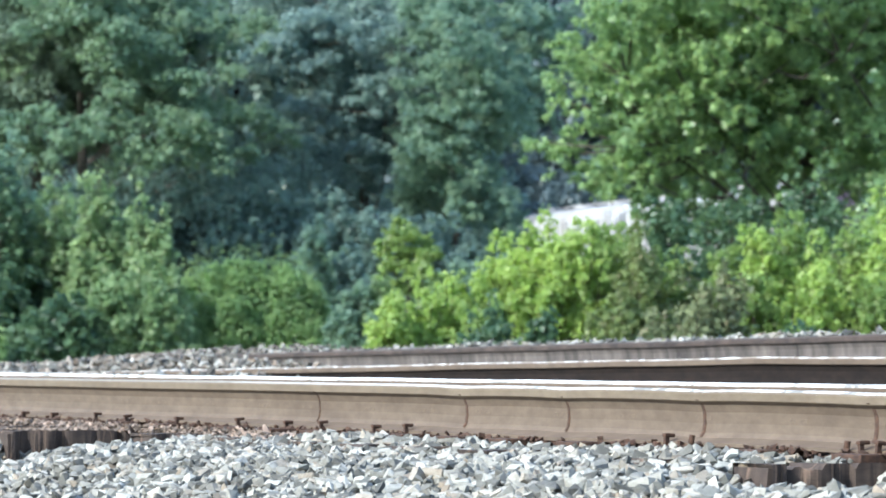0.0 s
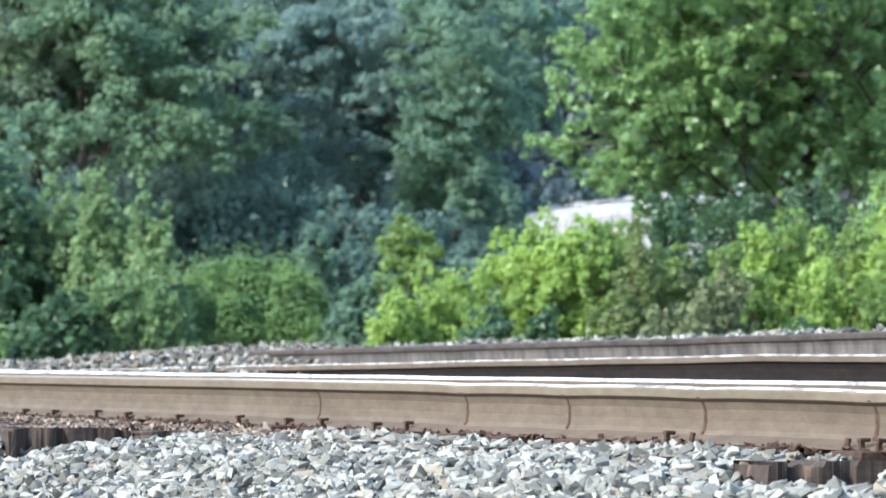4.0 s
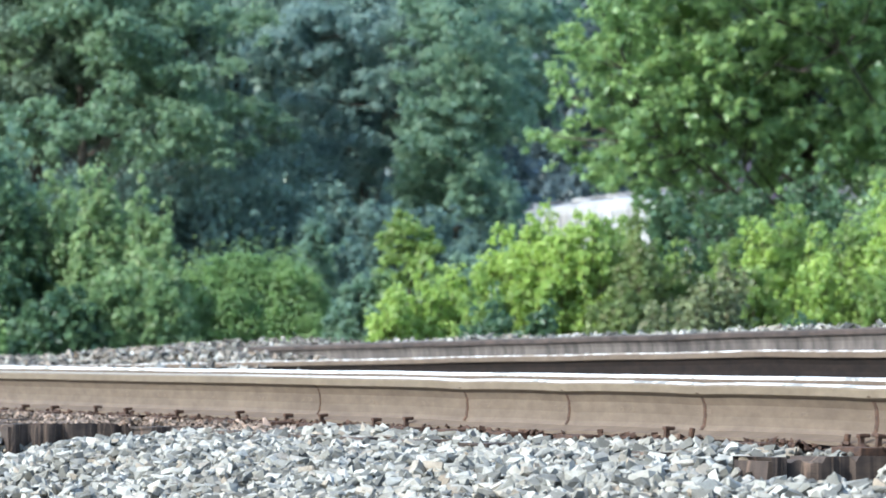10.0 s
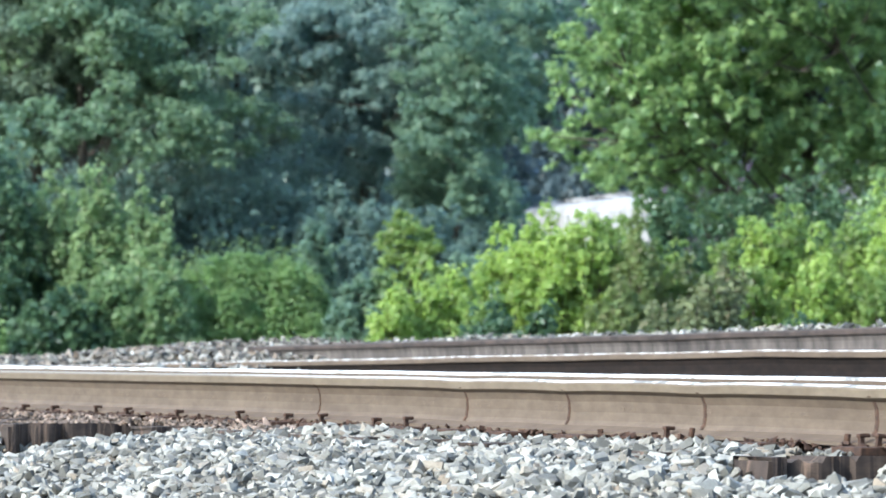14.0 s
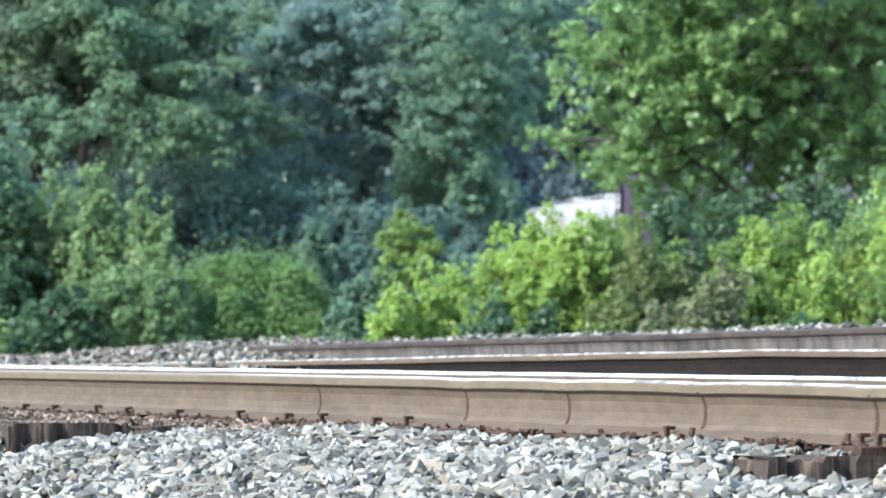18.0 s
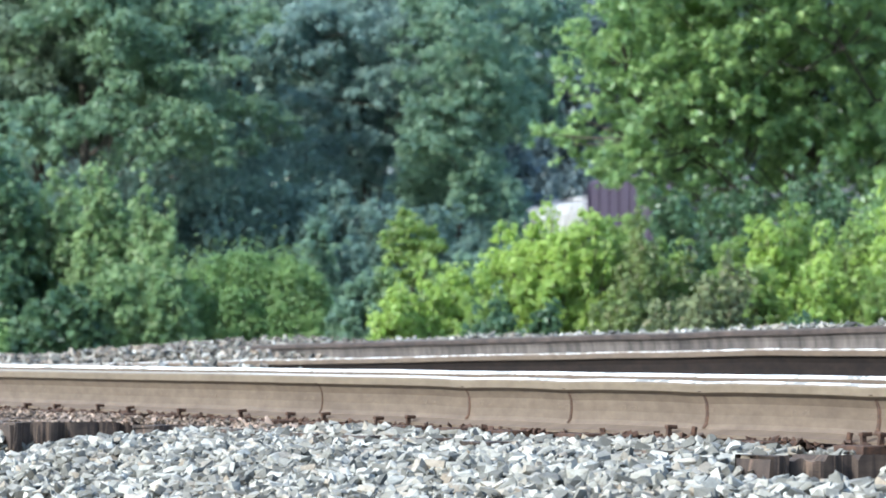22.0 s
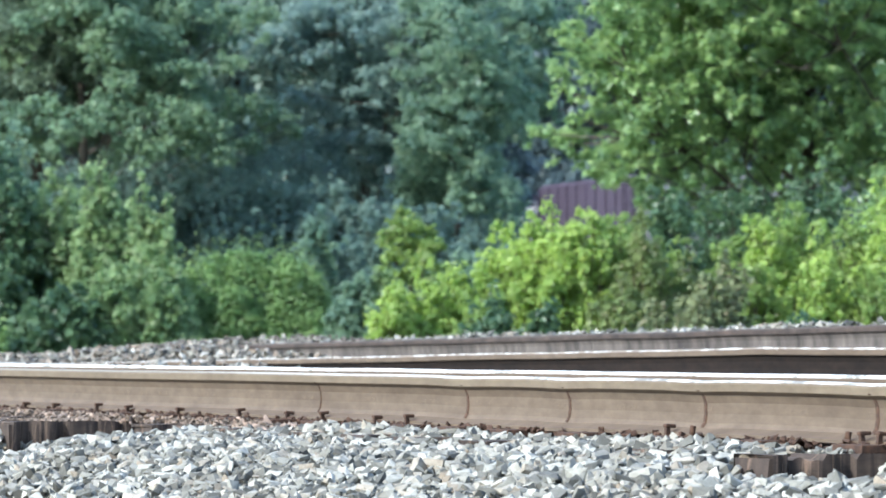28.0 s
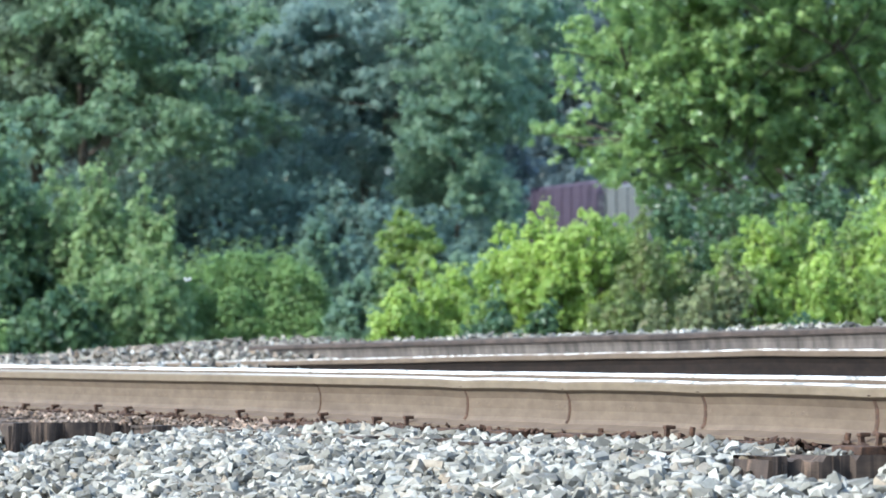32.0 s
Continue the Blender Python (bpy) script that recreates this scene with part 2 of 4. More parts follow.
def leaf_mesh(rng, clumps, count, size, droop=0.35, fill=0.55, lobes=False, ruffle=0.34):
    """Many folded leaves on the shells of the clumps. clumps: rows of x, y, z, rx, ry, rz."""
    c = np.asarray(clumps, dtype=np.float64)
    weight = (c[:, 3] * c[:, 4] + c[:, 4] * c[:, 5] + c[:, 3] * c[:, 5])
    pick = rng.choice(len(c), count, p=weight / weight.sum())
    way = rng.normal(size=(count, 3))
    way /= np.linalg.norm(way, axis=1, keepdims=True)
    rad = fill * 0.6 + (1.05 - fill * 0.6) * rng.random((count, 1)) ** 0.6 + 0.13 * rng.normal(size=(count, 1))
    pos = c[pick, :3] + way * rad * c[pick, 3:]
    nrm = way * 0.65 + rng.normal(size=(count, 3)) * ruffle + np.array((0, 0, 0.50))
    nrm /= np.linalg.norm(nrm, axis=1, keepdims=True)
    run = rng.normal(size=(count, 3)) * 0.7 + way * 0.5 - np.array((0, 0, droop))
    run -= nrm * (run * nrm).sum(1, keepdims=True)
    run /= np.linalg.norm(run, axis=1, keepdims=True)
    side = np.cross(nrm, run)
    s = size * (0.6 + 0.8 * rng.random((count, 1)))
    wide = 0.36 + 0.12 * rng.random((count, 1))
    fold = 0.16 * s * nrm
    if lobes:
        pts = np.stack([pos - run * s * 0.5, pos + side * s * wide * 1.25 + run * s * 0.12 + fold, pos + side * s * 0.16 + run * s * 0.2 + fold * 0.4,
                        pos + run * s * 0.62 - fold * 0.3, pos - side * s * 0.16 + run * s * 0.2 + fold * 0.4, pos - side * s * wide * 1.25 + run * s * 0.12 + fold], 1)
        tri = np.array([(0, 2, 1), (0, 3, 2), (0, 4, 3), (0, 5, 4)])
    else:
        pts = np.stack([pos - run * s * 0.5, pos + side * s * wide + fold, pos + run * s * 0.5, pos - side * s * wide + fold], 1)
        tri = np.array([(0, 2, 1), (0, 3, 2)])
    k = pts.shape[1]
    faces = (np.arange(count)[:, None, None] * k + tri[None]).reshape(-1, 3)
    return mesh_of("leaves", pts.reshape(-1, 3), faces)


# ------------------------------------------------------------------ plan of the railway
LEAN = math.atan(0.441)                        # the rails run away to the left at this angle
ALONG = Vector((-math.sin(LEAN), math.cos(LEAN), 0))
ACROSS = Vector((math.cos(LEAN), math.sin(LEAN), 0))
TURN = math.degrees(math.atan2(ALONG.y, ALONG.x))
C1 = 6.42                                      # distance across of the first rail
GAUGE = 1.505
C2, C3, C4 = C1 + GAUGE, C1 + 4.28, C1 + 4.28 + GAUGE


def on(c, s, z=0.0):
    p = ACROSS * c + ALONG * s
    return Vector((p.x, p.y, z))


def smooth(a, b, x):
    t = min(1, max(0, (x - a) / (b - a)))
    return t * t * (3 - 2 * t)


def rail_rise(c, s):
    """Height of the rail foot: the first track is level, the second one is canted and falls away."""
    if c < 9:
        return 0.0
    low = 0.10 - 0.011 * (s - 20) if s > 20 else 0.10
    low = max(low, -0.03)
    cant = 0.145 - 0.09 * smooth(33.5, 37.0, s)
    return low + cant * (c - C3) / GAUGE


LONG_TIE = 17.30                               # one longer timber lies bare beside the rail
TIES = [3.8 + 0.56 * k for k in range(12)] + [11.15, 11.80, 12.50, 13.10, 13.70, 14.20, 14.65, 15.09, 15.49, 15.95, 16.45, LONG_TIE, 17.80, 18.32] + [18.85 + 0.53 * k for k in range(46)]


def bed(c, s):
    """Height of the ballast."""
    wave = 0.018 * noise.noise(Vector((c * 1.3, s * 1.1, 0))) + 0.012 * noise.noise(Vector((c * 4, s * 4, 3)))
    if c < C1 + 0.4:
        out = max(0.0, C1 - 0.10 - c)
        z = -0.018 - 0.03 * (1 - smooth(0.0, 0.14, out)) - 0.085 * min(out, 0.9) - 0.20 * max(0, out - 0.9)
        z -= 0.004 * smooth(0.05, 0.15, out) * (1 - smooth(0.45, 0.75, out)) * (1 - smooth(16.2, 16.8, s))
        low = 1.25 * smooth(9.7, 10.2, s) * (1 - smooth(11.02, 11.10, s)) * smooth(5.5, 5.85, c)
        low = max(low, smooth(15.9, 16.5, s) * (1 - smooth(17.17, 17.25, s)) * smooth(4.7, 5.1, c))
        z -= 0.11 * low * smooth(0.0, 0.15, C1 - 0.06 - c)
        z -= 0.02 * smooth(17.2, 17.3, s) * (1 - smooth(20.5, 21.0, s))
        return max(z, -0.55) + wave
    if c < C2 + 0.6:
        return -0.05 + wave
    if c < C3:
        f = (c - C2 - 0.6) / (C3 - C2 - 0.6)
        heap = 0.18 * smooth(24.5, 27.5, s) * smooth(0.65, 0.93, f)
        return -0.05 + (rail_rise(C3, s) - 0.02) * f + heap + 2 * wave
    if c < C4 + 0.8:
        fill = 0.09 * smooth(26.0, 29.0, s) + 0.08 * smooth(29.5, 32.0, s) * smooth(C4 - 0.9, C4 - 0.3, c)
        return rail_rise(c, s) - 0.03 + fill + wave
    ridge = 0.095 * smooth(C4 + 0.8, C4 + 1.15, c) * (1 - smooth(C4 + 1.4, C4 + 1.8, c)) * (1 - smooth(28, 32, s))
    return max(-0.55, rail_rise(C4 + 0.8, s) + 0.02 + 0.07 * smooth(28, 31, s) - 0.4 * max(0, c - C4 - 1.2) * smooth(C4 + 1.2, C4 + 1.5, c) + ridge) + wave


# ------------------------------------------------------------------ ground
def build_ground():
    bm = bmesh.new()
    n = 64
    xs = [math.copysign(abs(k / n) ** 3, k) * 3000 for k in range(-n, n + 1)]
    grid = [[bm.verts.new((x, y, -0.80 + 0.10 * noise.noise(Vector((x * 0.11, y * 0.11, 0)))
                           + 1.78 * smooth(45, 130, y) * (1 if abs(x) < 1500 else 0))) for x in xs] for y in xs]
    for i in range(len(xs) - 1):
        for j in range(len(xs) - 1):
            bm.faces.new((grid[i][j], grid[i][j + 1], grid[i + 1][j + 1], grid[i + 1][j]))
    for f in bm.faces:
        f.smooth = True
    tagged(part("ground", bm, EARTH), "weedy brown earth beside the railway", "ground", kind="structure")


build_ground()


def build_bed():
    cs = np.arange(2.2, C4 + 3.6, 0.12)
    ss = np.concatenate([np.arange(-40, 6, 1.0), np.arange(6, 44, 0.14), np.arange(44, 130, 1.0)])
    verts, faces = [], []
    for s in ss:
        for c in cs:
            verts.append(tuple(on(c, s, bed(c, s) - 0.03)))
    w = len(cs)
    for i in range(len(ss) - 1):
        for j in range(w - 1):
            a = i * w + j
            faces.append((a, a + 1, a + w + 1, a + w))
    tagged(part("ballast_bed", mesh_of("ballast_bed", verts, faces, True), BED), "grey ballast bed of fines under the tracks", "ballast", kind="structure")


build_bed()


# ------------------------------------------------------------------ rails
PROFILE = [(-0.076, 0.0), (-0.076, 0.011), (-0.052, 0.018), (-0.022, 0.029), (-0.0125, 0.045), (-0.0095, 0.075), (-0.0112, 0.112), (-0.020, 0.138),
           (-0.034, 0.147), (-0.037, 0.150), (-0.0368, 0.173), (-0.034, 0.179), (-0.024, 0.1855)]
PROFILE = PROFILE + [(0.0, 0.1865)] + [(-x, z) for x, z in reversed(PROFILE)]


WELDS = (9.9, 11.26, 12.40, 13.44, 14.32)       # welds of the first rail, a little battered down


def sweep(c, ss, lo, hi, both=True):
    """A strip of the rail's section, points lo to hi, and its mirror image on the other side."""
    last = len(PROFILE) - 1
    runs = [PROFILE[lo:hi + 1]]
    if both:
        runs.append(PROFILE[last - hi:last - lo + 1])
    verts, faces = [], []
    for run in runs:
        base, k = len(verts), len(run)
        for s in ss:
            up = rail_rise(c, s) + (0.0022 if c < 9 else 0.005) * noise.noise(Vector((s * 1.1, c, 7)))
            if c == C1:
                up -= sum(0.0035 * math.exp(-((s - w) / 0.16) ** 2) for w in WELDS)
            for w, z in run:
                verts.append(tuple(on(c + w, s, z + up)))
        for i in range(len(ss) - 1):
            for j in range(k - 1):
                q = base + i * k + j
                faces.append((q, q + k, q + k + 1, q + 1))
    return mesh_of("rail_strip", verts, faces)


def rail(c, head_mat, web_mat, label, top_mat=None, corner=11, s0=-45, s1=125):
    """A flat-bottom rail swept along the track: foot, web, head and polished running surface."""
    ss = list(np.arange(s0, 6, 2.0)) + list(np.arange(6, 22, 0.12)) + list(np.arange(22, 46, 0.4)) + list(np.arange(46, s1, 2.0))
    root = new("rail")
    part("rail_foot", sweep(c, ss, 0, 3), web_mat, root)
    part("rail_web", sweep(c, ss, 3, 8), web_mat, root)
    part("rail_head", sweep(c, ss, 8, corner), head_mat, root)
    part("running_surface", sweep(c, ss, corner, len(PROFILE) - 1 - corner, False), top_mat or SHINE, root, "dull rusted running surface" if top_mat == RUST_TOP else "bright polished running surface")
    return tagged(root, label, "rail", "rails of the two tracks")


RUST_HEAD = grained("worn cream-brown rail head", (0.106, 0.077, 0.050), (0.158, 0.122, 0.084), 20, 0.7, 0.0, (0.4, 0.4, 1), relief=0.2, depth=0.001, big=(0.8, 0.78, 0.75))
RUST_BLOTCHED = grained("blotched brown rail head", (0.016, 0.011, 0.010), (0.085, 0.060, 0.050), 6, 0.85, relief=0.5, depth=0.002)
RUST_TOP = grained("dull brown rail top", (0.035, 0.025, 0.020), (0.085, 0.066, 0.055), 25, 0.8, relief=0.3, depth=0.001)
RAIL_1 = rail(C1, RUST_HEAD, RUST_TAN, "tan rusted steel rail with polished top on ballast", SHINE_FADED, corner=11)
rail(C2, RUST_TAN, RUST_TAN, "far rusted rail of the front track, top polished bright", corner=10)
rail(C3, RUST_TAN, RUST_DARK, "rusted near rail of the raised rear track, web painted shadow-dark", SHINE_PATCHY)
rail(C4, RUST_BLOTCHED, RUST_GREY, "grey weathered far rail of the raised rear track", RUST_TOP)


def weld_band(s, width):
    """A dark upset seam that follows the rail's side from head to foot."""
    verts, faces = [], []
    k = 0
    prof = PROFILE[3:10]
    for w, z in prof:
        for ds, out in ((-width, 0.0), (-width * 0.5, 0.0035), (width * 0.5, 0.0035), (width, 0.0)):
            bend = 0.012 * math.sin(math.pi * z / 0.18)
            verts.append(tuple(on(C1 + w - out - 0.0006, s + ds - bend, z + out * 0.4)))
    for i in range(len(prof) - 1):
        for j in range(3):
            a = i * 4 + j
            faces.append((a, a + 1, a + 5, a + 4))
    return mesh_of("weld_seam", verts, faces)


for s, wd in ((14.32, 0.011), (13.44, 0.010), (12.40, 0.012), (11.26, 0.013), (15.77, 0.005), (9.9, 0.012)):
    part("weld_seam", weld_band(s, wd), RUST_DEEP, RAIL_1, "dark weld seam across the web")


for k in range(17):
    s_mark = 10.6 + 0.58 * k + 0.05 * math.sin(k * 2.3)
    for ds, long in ((0.0, 0.045), (0.075, 0.03)):
        mark = part("rolled_mark", box_bm(0.0022, long, 0.012, (0, 0, 0), 0.0008), RUST_TAN, RAIL_1)
        at = on(C1 - 0.0100, s_mark + ds, 0.088)
        mark.matrix_basis = pose(at.x, at.y, at.z, 0, 0, TURN - 90)


# ------------------------------------------------------------------ ties, plates, spikes
def tie_mesh(rng, length=2.59, wide=0.23, deep=0.18, cuts=34, checks=0, broken=False):
    bm = bmesh.new()
    bmesh.ops.create_cube(bm, size=1, matrix=Matrix.Diagonal((length, wide, deep, 1)))
    bmesh.ops.subdivide_edges(bm, edges=[e for e in bm.edges if abs(e.verts[0].co.x - e.verts[1].co.x) > 1], cuts=cuts)
    bmesh.ops.bevel(bm, geom=[e for e in bm.edges if e.calc_length() > 0.1 and len(e.link_faces) == 2 and e.calc_face_angle(0) > 0.5], offset=0.012, segments=2, affect="EDGES")
    for v in bm.verts:
        q = v.co
        v.co += Vector((0.012 * rng.uniform(-1, 1) if abs(q.x) > 1.25 else 0, (0.006 * noise.noise(q * 5) + 0.016 * noise.noise(Vector((q.x * 7, 0, q.y)))), 0.008 * noise.noise(q * 6 + Vector((4, 1, 2)))))
    for _ in range(checks):
        # a weathered split that runs down the side of the timber
        at, half, dig = rng.uniform(-1.3, 1.3), rng.uniform(0.010, 0.035), rng.uniform(0.012, 0.04)
        for v in bm.verts:
            near = 1 - abs(v.co.x - at) / half
            if near > 0 and abs(v.co.y) > 0.07:
                v.co.y -= math.copysign(dig * min(1, near * 1.6) * (0.25 if v.co.z > 0.06 else 1.0), v.co.y)
    if broken:
        # splintered: slabs are missing along its upper edges and its sides stand in uneven blocks
        for v in bm.verts:
            x, out = v.co.x, abs(v.co.y) > 0.07
            if out and v.co.z > 0.05 and noise.noise(Vector((x * 9, 2, 1))) > 0.0:
                v.co.z -= 0.018 + 0.012 * noise.noise(Vector((x * 30, 0, 4)))
            if out and noise.noise(Vector((x * 13, 5, 3))) > 0.08:
                v.co.y *= 0.86
    me = bpy.data.meshes.new("tie")
    bm.to_mesh(me)
    bm.free()
    me.materials.append(TIE)
    return me


def spike_mesh():
    bm = box_bm(0.016, 0.016, 0.06, (0, 0, 0.0), 0.002)
    head = box_bm(0.038, 0.026, 0.013, (0.008, 0, 0.034), 0.004)
    tmp = bpy.data.meshes.new("t")
    head.to_mesh(tmp)
    head.free()
    bm.from_mesh(tmp)
    me = bpy.data.meshes.new("spike")
    bm.to_mesh(me)
    bm.free()
    me.materials.append(RUST_DEEP)
    return me


def anchor_mesh():
    """A bent steel rail anchor gripping the foot, a little hook with two ends."""
    path = [((-0.085, 0, 0.035), 0.010), ((-0.090, 0, 0.012), 0.011), ((-0.078, 0, -0.012), 0.011), ((0.0, 0, -0.018), 0.011), ((0.078, 0, -0.012), 0.010), ((0.092, 0, 0.01), 0.009), ((0.08, 0, 0.03), 0.008)]
    me = tube([path], 6)
    me.materials.append(RUST_DEEP)
    return me


def build_ties():
    rng = random.Random(5)
    ties = [tie_mesh(rng) for _ in range(4)]
    bare = tie_mesh(random.Random(8), cuts=200, checks=46)
    splintered = tie_mesh(random.Random(3), cuts=200, checks=30, broken=True)
    spike, anchor = spike_mesh(), anchor_mesh()
    bmp = box_bm(0.33, 0.19, 0.027, (0, 0, 0), 0.004)
    plate = bpy.data.meshes.new("tie_plate")
    bmp.to_mesh(plate)
    bmp.free()
    plate.materials.append(RUST_DEEP)
    for track, (ca, cb) in enumerate(((C1, C2), (C3, C4))):
        for i, s in enumerate(TIES):
            if track and s < 14:
                continue
            s += rng.uniform(-0.03, 0.03) if s not in (11.15, LONG_TIE) else 0
            mid = (ca + cb) / 2
            cant = math.degrees(math.atan2(rail_rise(cb, s) - rail_rise(ca, s), GAUGE))
            shift = 0.0 if track else -0.33 if s == LONG_TIE else 0.055 if s == 11.15 else 0.0
            root = on(mid + shift, s, (rail_rise(ca, s) + rail_rise(cb, s)) / 2 - 0.028 - 0.09)
            t = new("railway_tie", ties[i % 4] if track else splintered if s == 11.15 else bare if s == LONG_TIE else ties[i % 4])
            t.matrix_world = pose(root.x, root.y, root.z, 0, -cant, math.degrees(math.atan2(ACROSS.y, ACROSS.x)) + rng.uniform(-1.5, 1.5))
            tagged(t, "splintered dark brown wooden tie end among ballast" if s == 11.15 else "weathered dark brown wooden tie bedded in ballast" if not track else "dark wooden tie under the canted rear track", "railway tie", "ties under the tracks")
            near = track == 0 and (s > 14.5 or s == 11.15 or abs(s - 12.5) < 0.05) and s < 24
            for c in (ca, cb) if near else (ca,):
                x = c - mid - shift
                p = new("tie_plate", plate)
                p.parent, p.location = t, (x, 0, 0.09 + 0.0138)
                if not near:
                    continue
                for dx, dy, rz in ((-0.085, 0.05, 0), (-0.085, -0.055, 0), (0.085, 0.05, 180)):
                    q = new("spike", spike)
                    q.parent = p
                    q.matrix_basis = pose(dx, dy, 0.096 - 0.1038 + (rng.uniform(0.008, 0.022) if (dy > 0) == (i % 2 == 0) or s < 12 else -0.022), rng.uniform(-6, 6), rng.uniform(-6, 6), rz)
                if c == ca and s < 12.9:
                    for dy in (-0.135, 0.135)[:1 if s > 12 else 2]:
                        q = new("rail_anchor", anchor)
                        q.parent = t
                        q.matrix_basis = pose(x, dy, 0.118)


build_ties()


# ------------------------------------------------------------------ vegetation
def bush(name, x, y, half, top, leaf, count, size, label, seed, deep=None, group="", clump=0.30, spread=1.0, dome=0.4, bare=0.22):
    """A shrub: stems from the ground and a ragged crown of leaf clumps. top: height of its crown over the origin."""
    rng = np.random.default_rng(seed)
    ground = -0.80 + 1.78 * smooth(45, 130, y) - 0.1
    tall = top - ground
    deep = deep or half
    root = new(name)
    root.location = (x, y, ground)
    clumps, stems = [], []
    n = max(14, int(34 * half * math.sqrt(tall) * spread * 0.3 / clump))
    for i in range(n):
        # an arching cane with leaf tufts along its upper part
        a, r = rng.random() * 2 * math.pi, rng.random() ** 0.55
        tip = np.array((math.cos(a) * r * half, math.sin(a) * r * deep, 0.0))
        tip[2] = tall * (0.42 + 0.58 * rng.random() ** 0.6) * (1 - dome * r * r)
        root_at = np.array((tip[0] * 0.35 + rng.normal() * 0.08, tip[1] * 0.35 + rng.normal() * 0.08, 0.0))
        knee = root_at * 0.6 + tip * 0.4
        knee[2] = tip[2] * (0.75 + 0.2 * rng.random())
        path = []
        for f in (0.0, 0.3, 0.55, 0.75, 0.9, 1.0):
            q = root_at * (1 - f) ** 2 + knee * 2 * f * (1 - f) + tip * f * f
            path.append((tuple(q), 0.018 * (1.1 - f)))
        stems.append(path)
        for f in (bare, bare + 0.17, 0.55, 0.68, 0.8, 0.9, 1.0):
            q = root_at * (1 - f) ** 2 + knee * 2 * f * (1 - f) + tip * f * f + rng.normal(size=3) * clump * 0.35
            cr = clump * (1.05 - 0.62 * f) * (0.7 + 0.6 * rng.random())
            q[2] = max(q[2], cr * 0.5)
            clumps.append((*q, cr * (0.8 + 0.5 * rng.random()), cr, cr * (0.8 + 0.6 * rng.random())))
    part("woody_base", tube(stems, 3), TWIG, root, "thin dark stems")
    me = leaf_mesh(rng, clumps, count, size)
    crown = part("crown", me, leaf, root)
    tagged(crown, "dense leafy crown")
    tagged(root, label, "bush" if "tree" not in name else "tree", group)
    return root


def tree(name, x, y, base, height, crown_low, radius, leaf, size, label, seed, boughs=(), filler=30, bough=0.8, cover=2.4, group="", lobes=False, sprays=1, trunk=0.28, front=None, deep=1.0, hang=0.35, flare=0.0, ruffle=0.34, fine=1.0):
    """A broadleaf tree: tapered trunk, limbs that end in domed boughs of leaf tufts, gaps between the boughs.
    boughs: rows of (across, height, size) of the boughs on the open side; filler: how many more fill the crown behind them."""
    rng = np.random.default_rng(seed)
    root = new(name)
    root.location = (x, y, base)
    front = front or radius
    mid, up = (crown_low + height) / 2, (height - crown_low) / 2
    lean_x, lean_y = rng.normal() * 0.3, rng.normal() * 0.3
    limbs = [[((lean_x * f * f, lean_y * f * f, f * height * 0.85), trunk * (1.25 - f * 1.15)) for f in (0, 0.04, 0.2, 0.4, 0.6, 0.8, 1.0)]]
    ends = []
    for dx, dz, r in boughs:
        ends.append((np.array((dx, -front * (1 + flare * (0.5 - dz / height)) * math.sqrt(max(0.04, 1 - (dx / (radius * 1.25)) ** 2)) + 0.25 * rng.normal(), dz)), r))
    for i in range(filler):
        d = rng.normal(size=3)
        d /= np.linalg.norm(d)
        far = 0.35 + 0.6 * rng.random() ** 0.6
        p = np.array((d[0] * radius * far, (d[1] * radius if d[1] > 0 or not boughs else d[1] * front * 0.75) * far * deep, mid + d[2] * up * far))
        if i % 3 == 0 and boughs:
            # the lower boughs, which hide the trunk
            a, q = rng.uniform(0, 2 * math.pi), rng.random() ** 0.5
            p = np.array((math.cos(a) * radius * q, math.sin(a) * (radius if math.sin(a) > 0 else front * 0.75) * q * deep, crown_low + 0.3 + 1.4 * q * q + (mid - crown_low) * rng.random()))
        ends.append((p, bough * (0.7 + 0.6 * rng.random())))
    tufts, joints = [], []
    for p, r in ends:
        out = np.array((p[0], p[1], 0.0)) + rng.normal(size=3) * 0.15
        out[2] = 0
        out /= np.linalg.norm(out)
        side = np.array((-out[1], out[0], 0.0))
        for k in range(15):
            a, q = rng.random() * 2 * math.pi, rng.random() ** 0.5
            u, v = math.cos(a) * q, math.sin(a) * q
            drop = 0.30 * r * (1 - q * q) - hang * r * max(0, u) ** 2 + 0.14 * r * rng.normal()
            if k % 3 == 0:
                drop -= hang * r * (0.6 + 0.8 * rng.random())
            tr = r * fine * (0.22 + 0.20 * rng.random())
            tufts.append((*(p + out * u * r + side * v * r + np.array((0, 0, drop))), tr * (0.9 + 0.5 * rng.random()), tr * (0.9 + 0.5 * rng.random()), tr * (0.6 + 0.35 * rng.random())))
        h0 = min(max(crown_low * 0.75, p[2] - (0.4 + 0.3 * rng.random()) * math.hypot(p[0], p[1]) - 0.4), height * 0.8)
        f = h0 / (height * 0.85)
        start, thick = (lean_x * f * f, lean_y * f * f, h0), trunk * 0.22 * (1.2 - f)
        # most limbs fork from one that is already there
        forks = [q for q in joints if math.hypot(q[0], q[1]) < 0.85 * math.hypot(p[0], p[1]) and q[2] < p[2] + 0.2 and math.dist(q, p) < 2.2]
        if forks and rng.random() < 0.85:
            start, thick = min(forks, key=lambda q: math.dist(q, p)), 0.022
        bend = (start[0] * 0.45 + p[0] * 0.55 + 0.12 * rng.normal(), start[1] * 0.45 + p[1] * 0.55 + 0.12 * rng.normal(), start[2] * 0.35 + p[2] * 0.65 - 0.05)
        joints.append(bend)
        limbs.append([(start, thick), (bend, 0.018), (tuple(p), 0.007)])
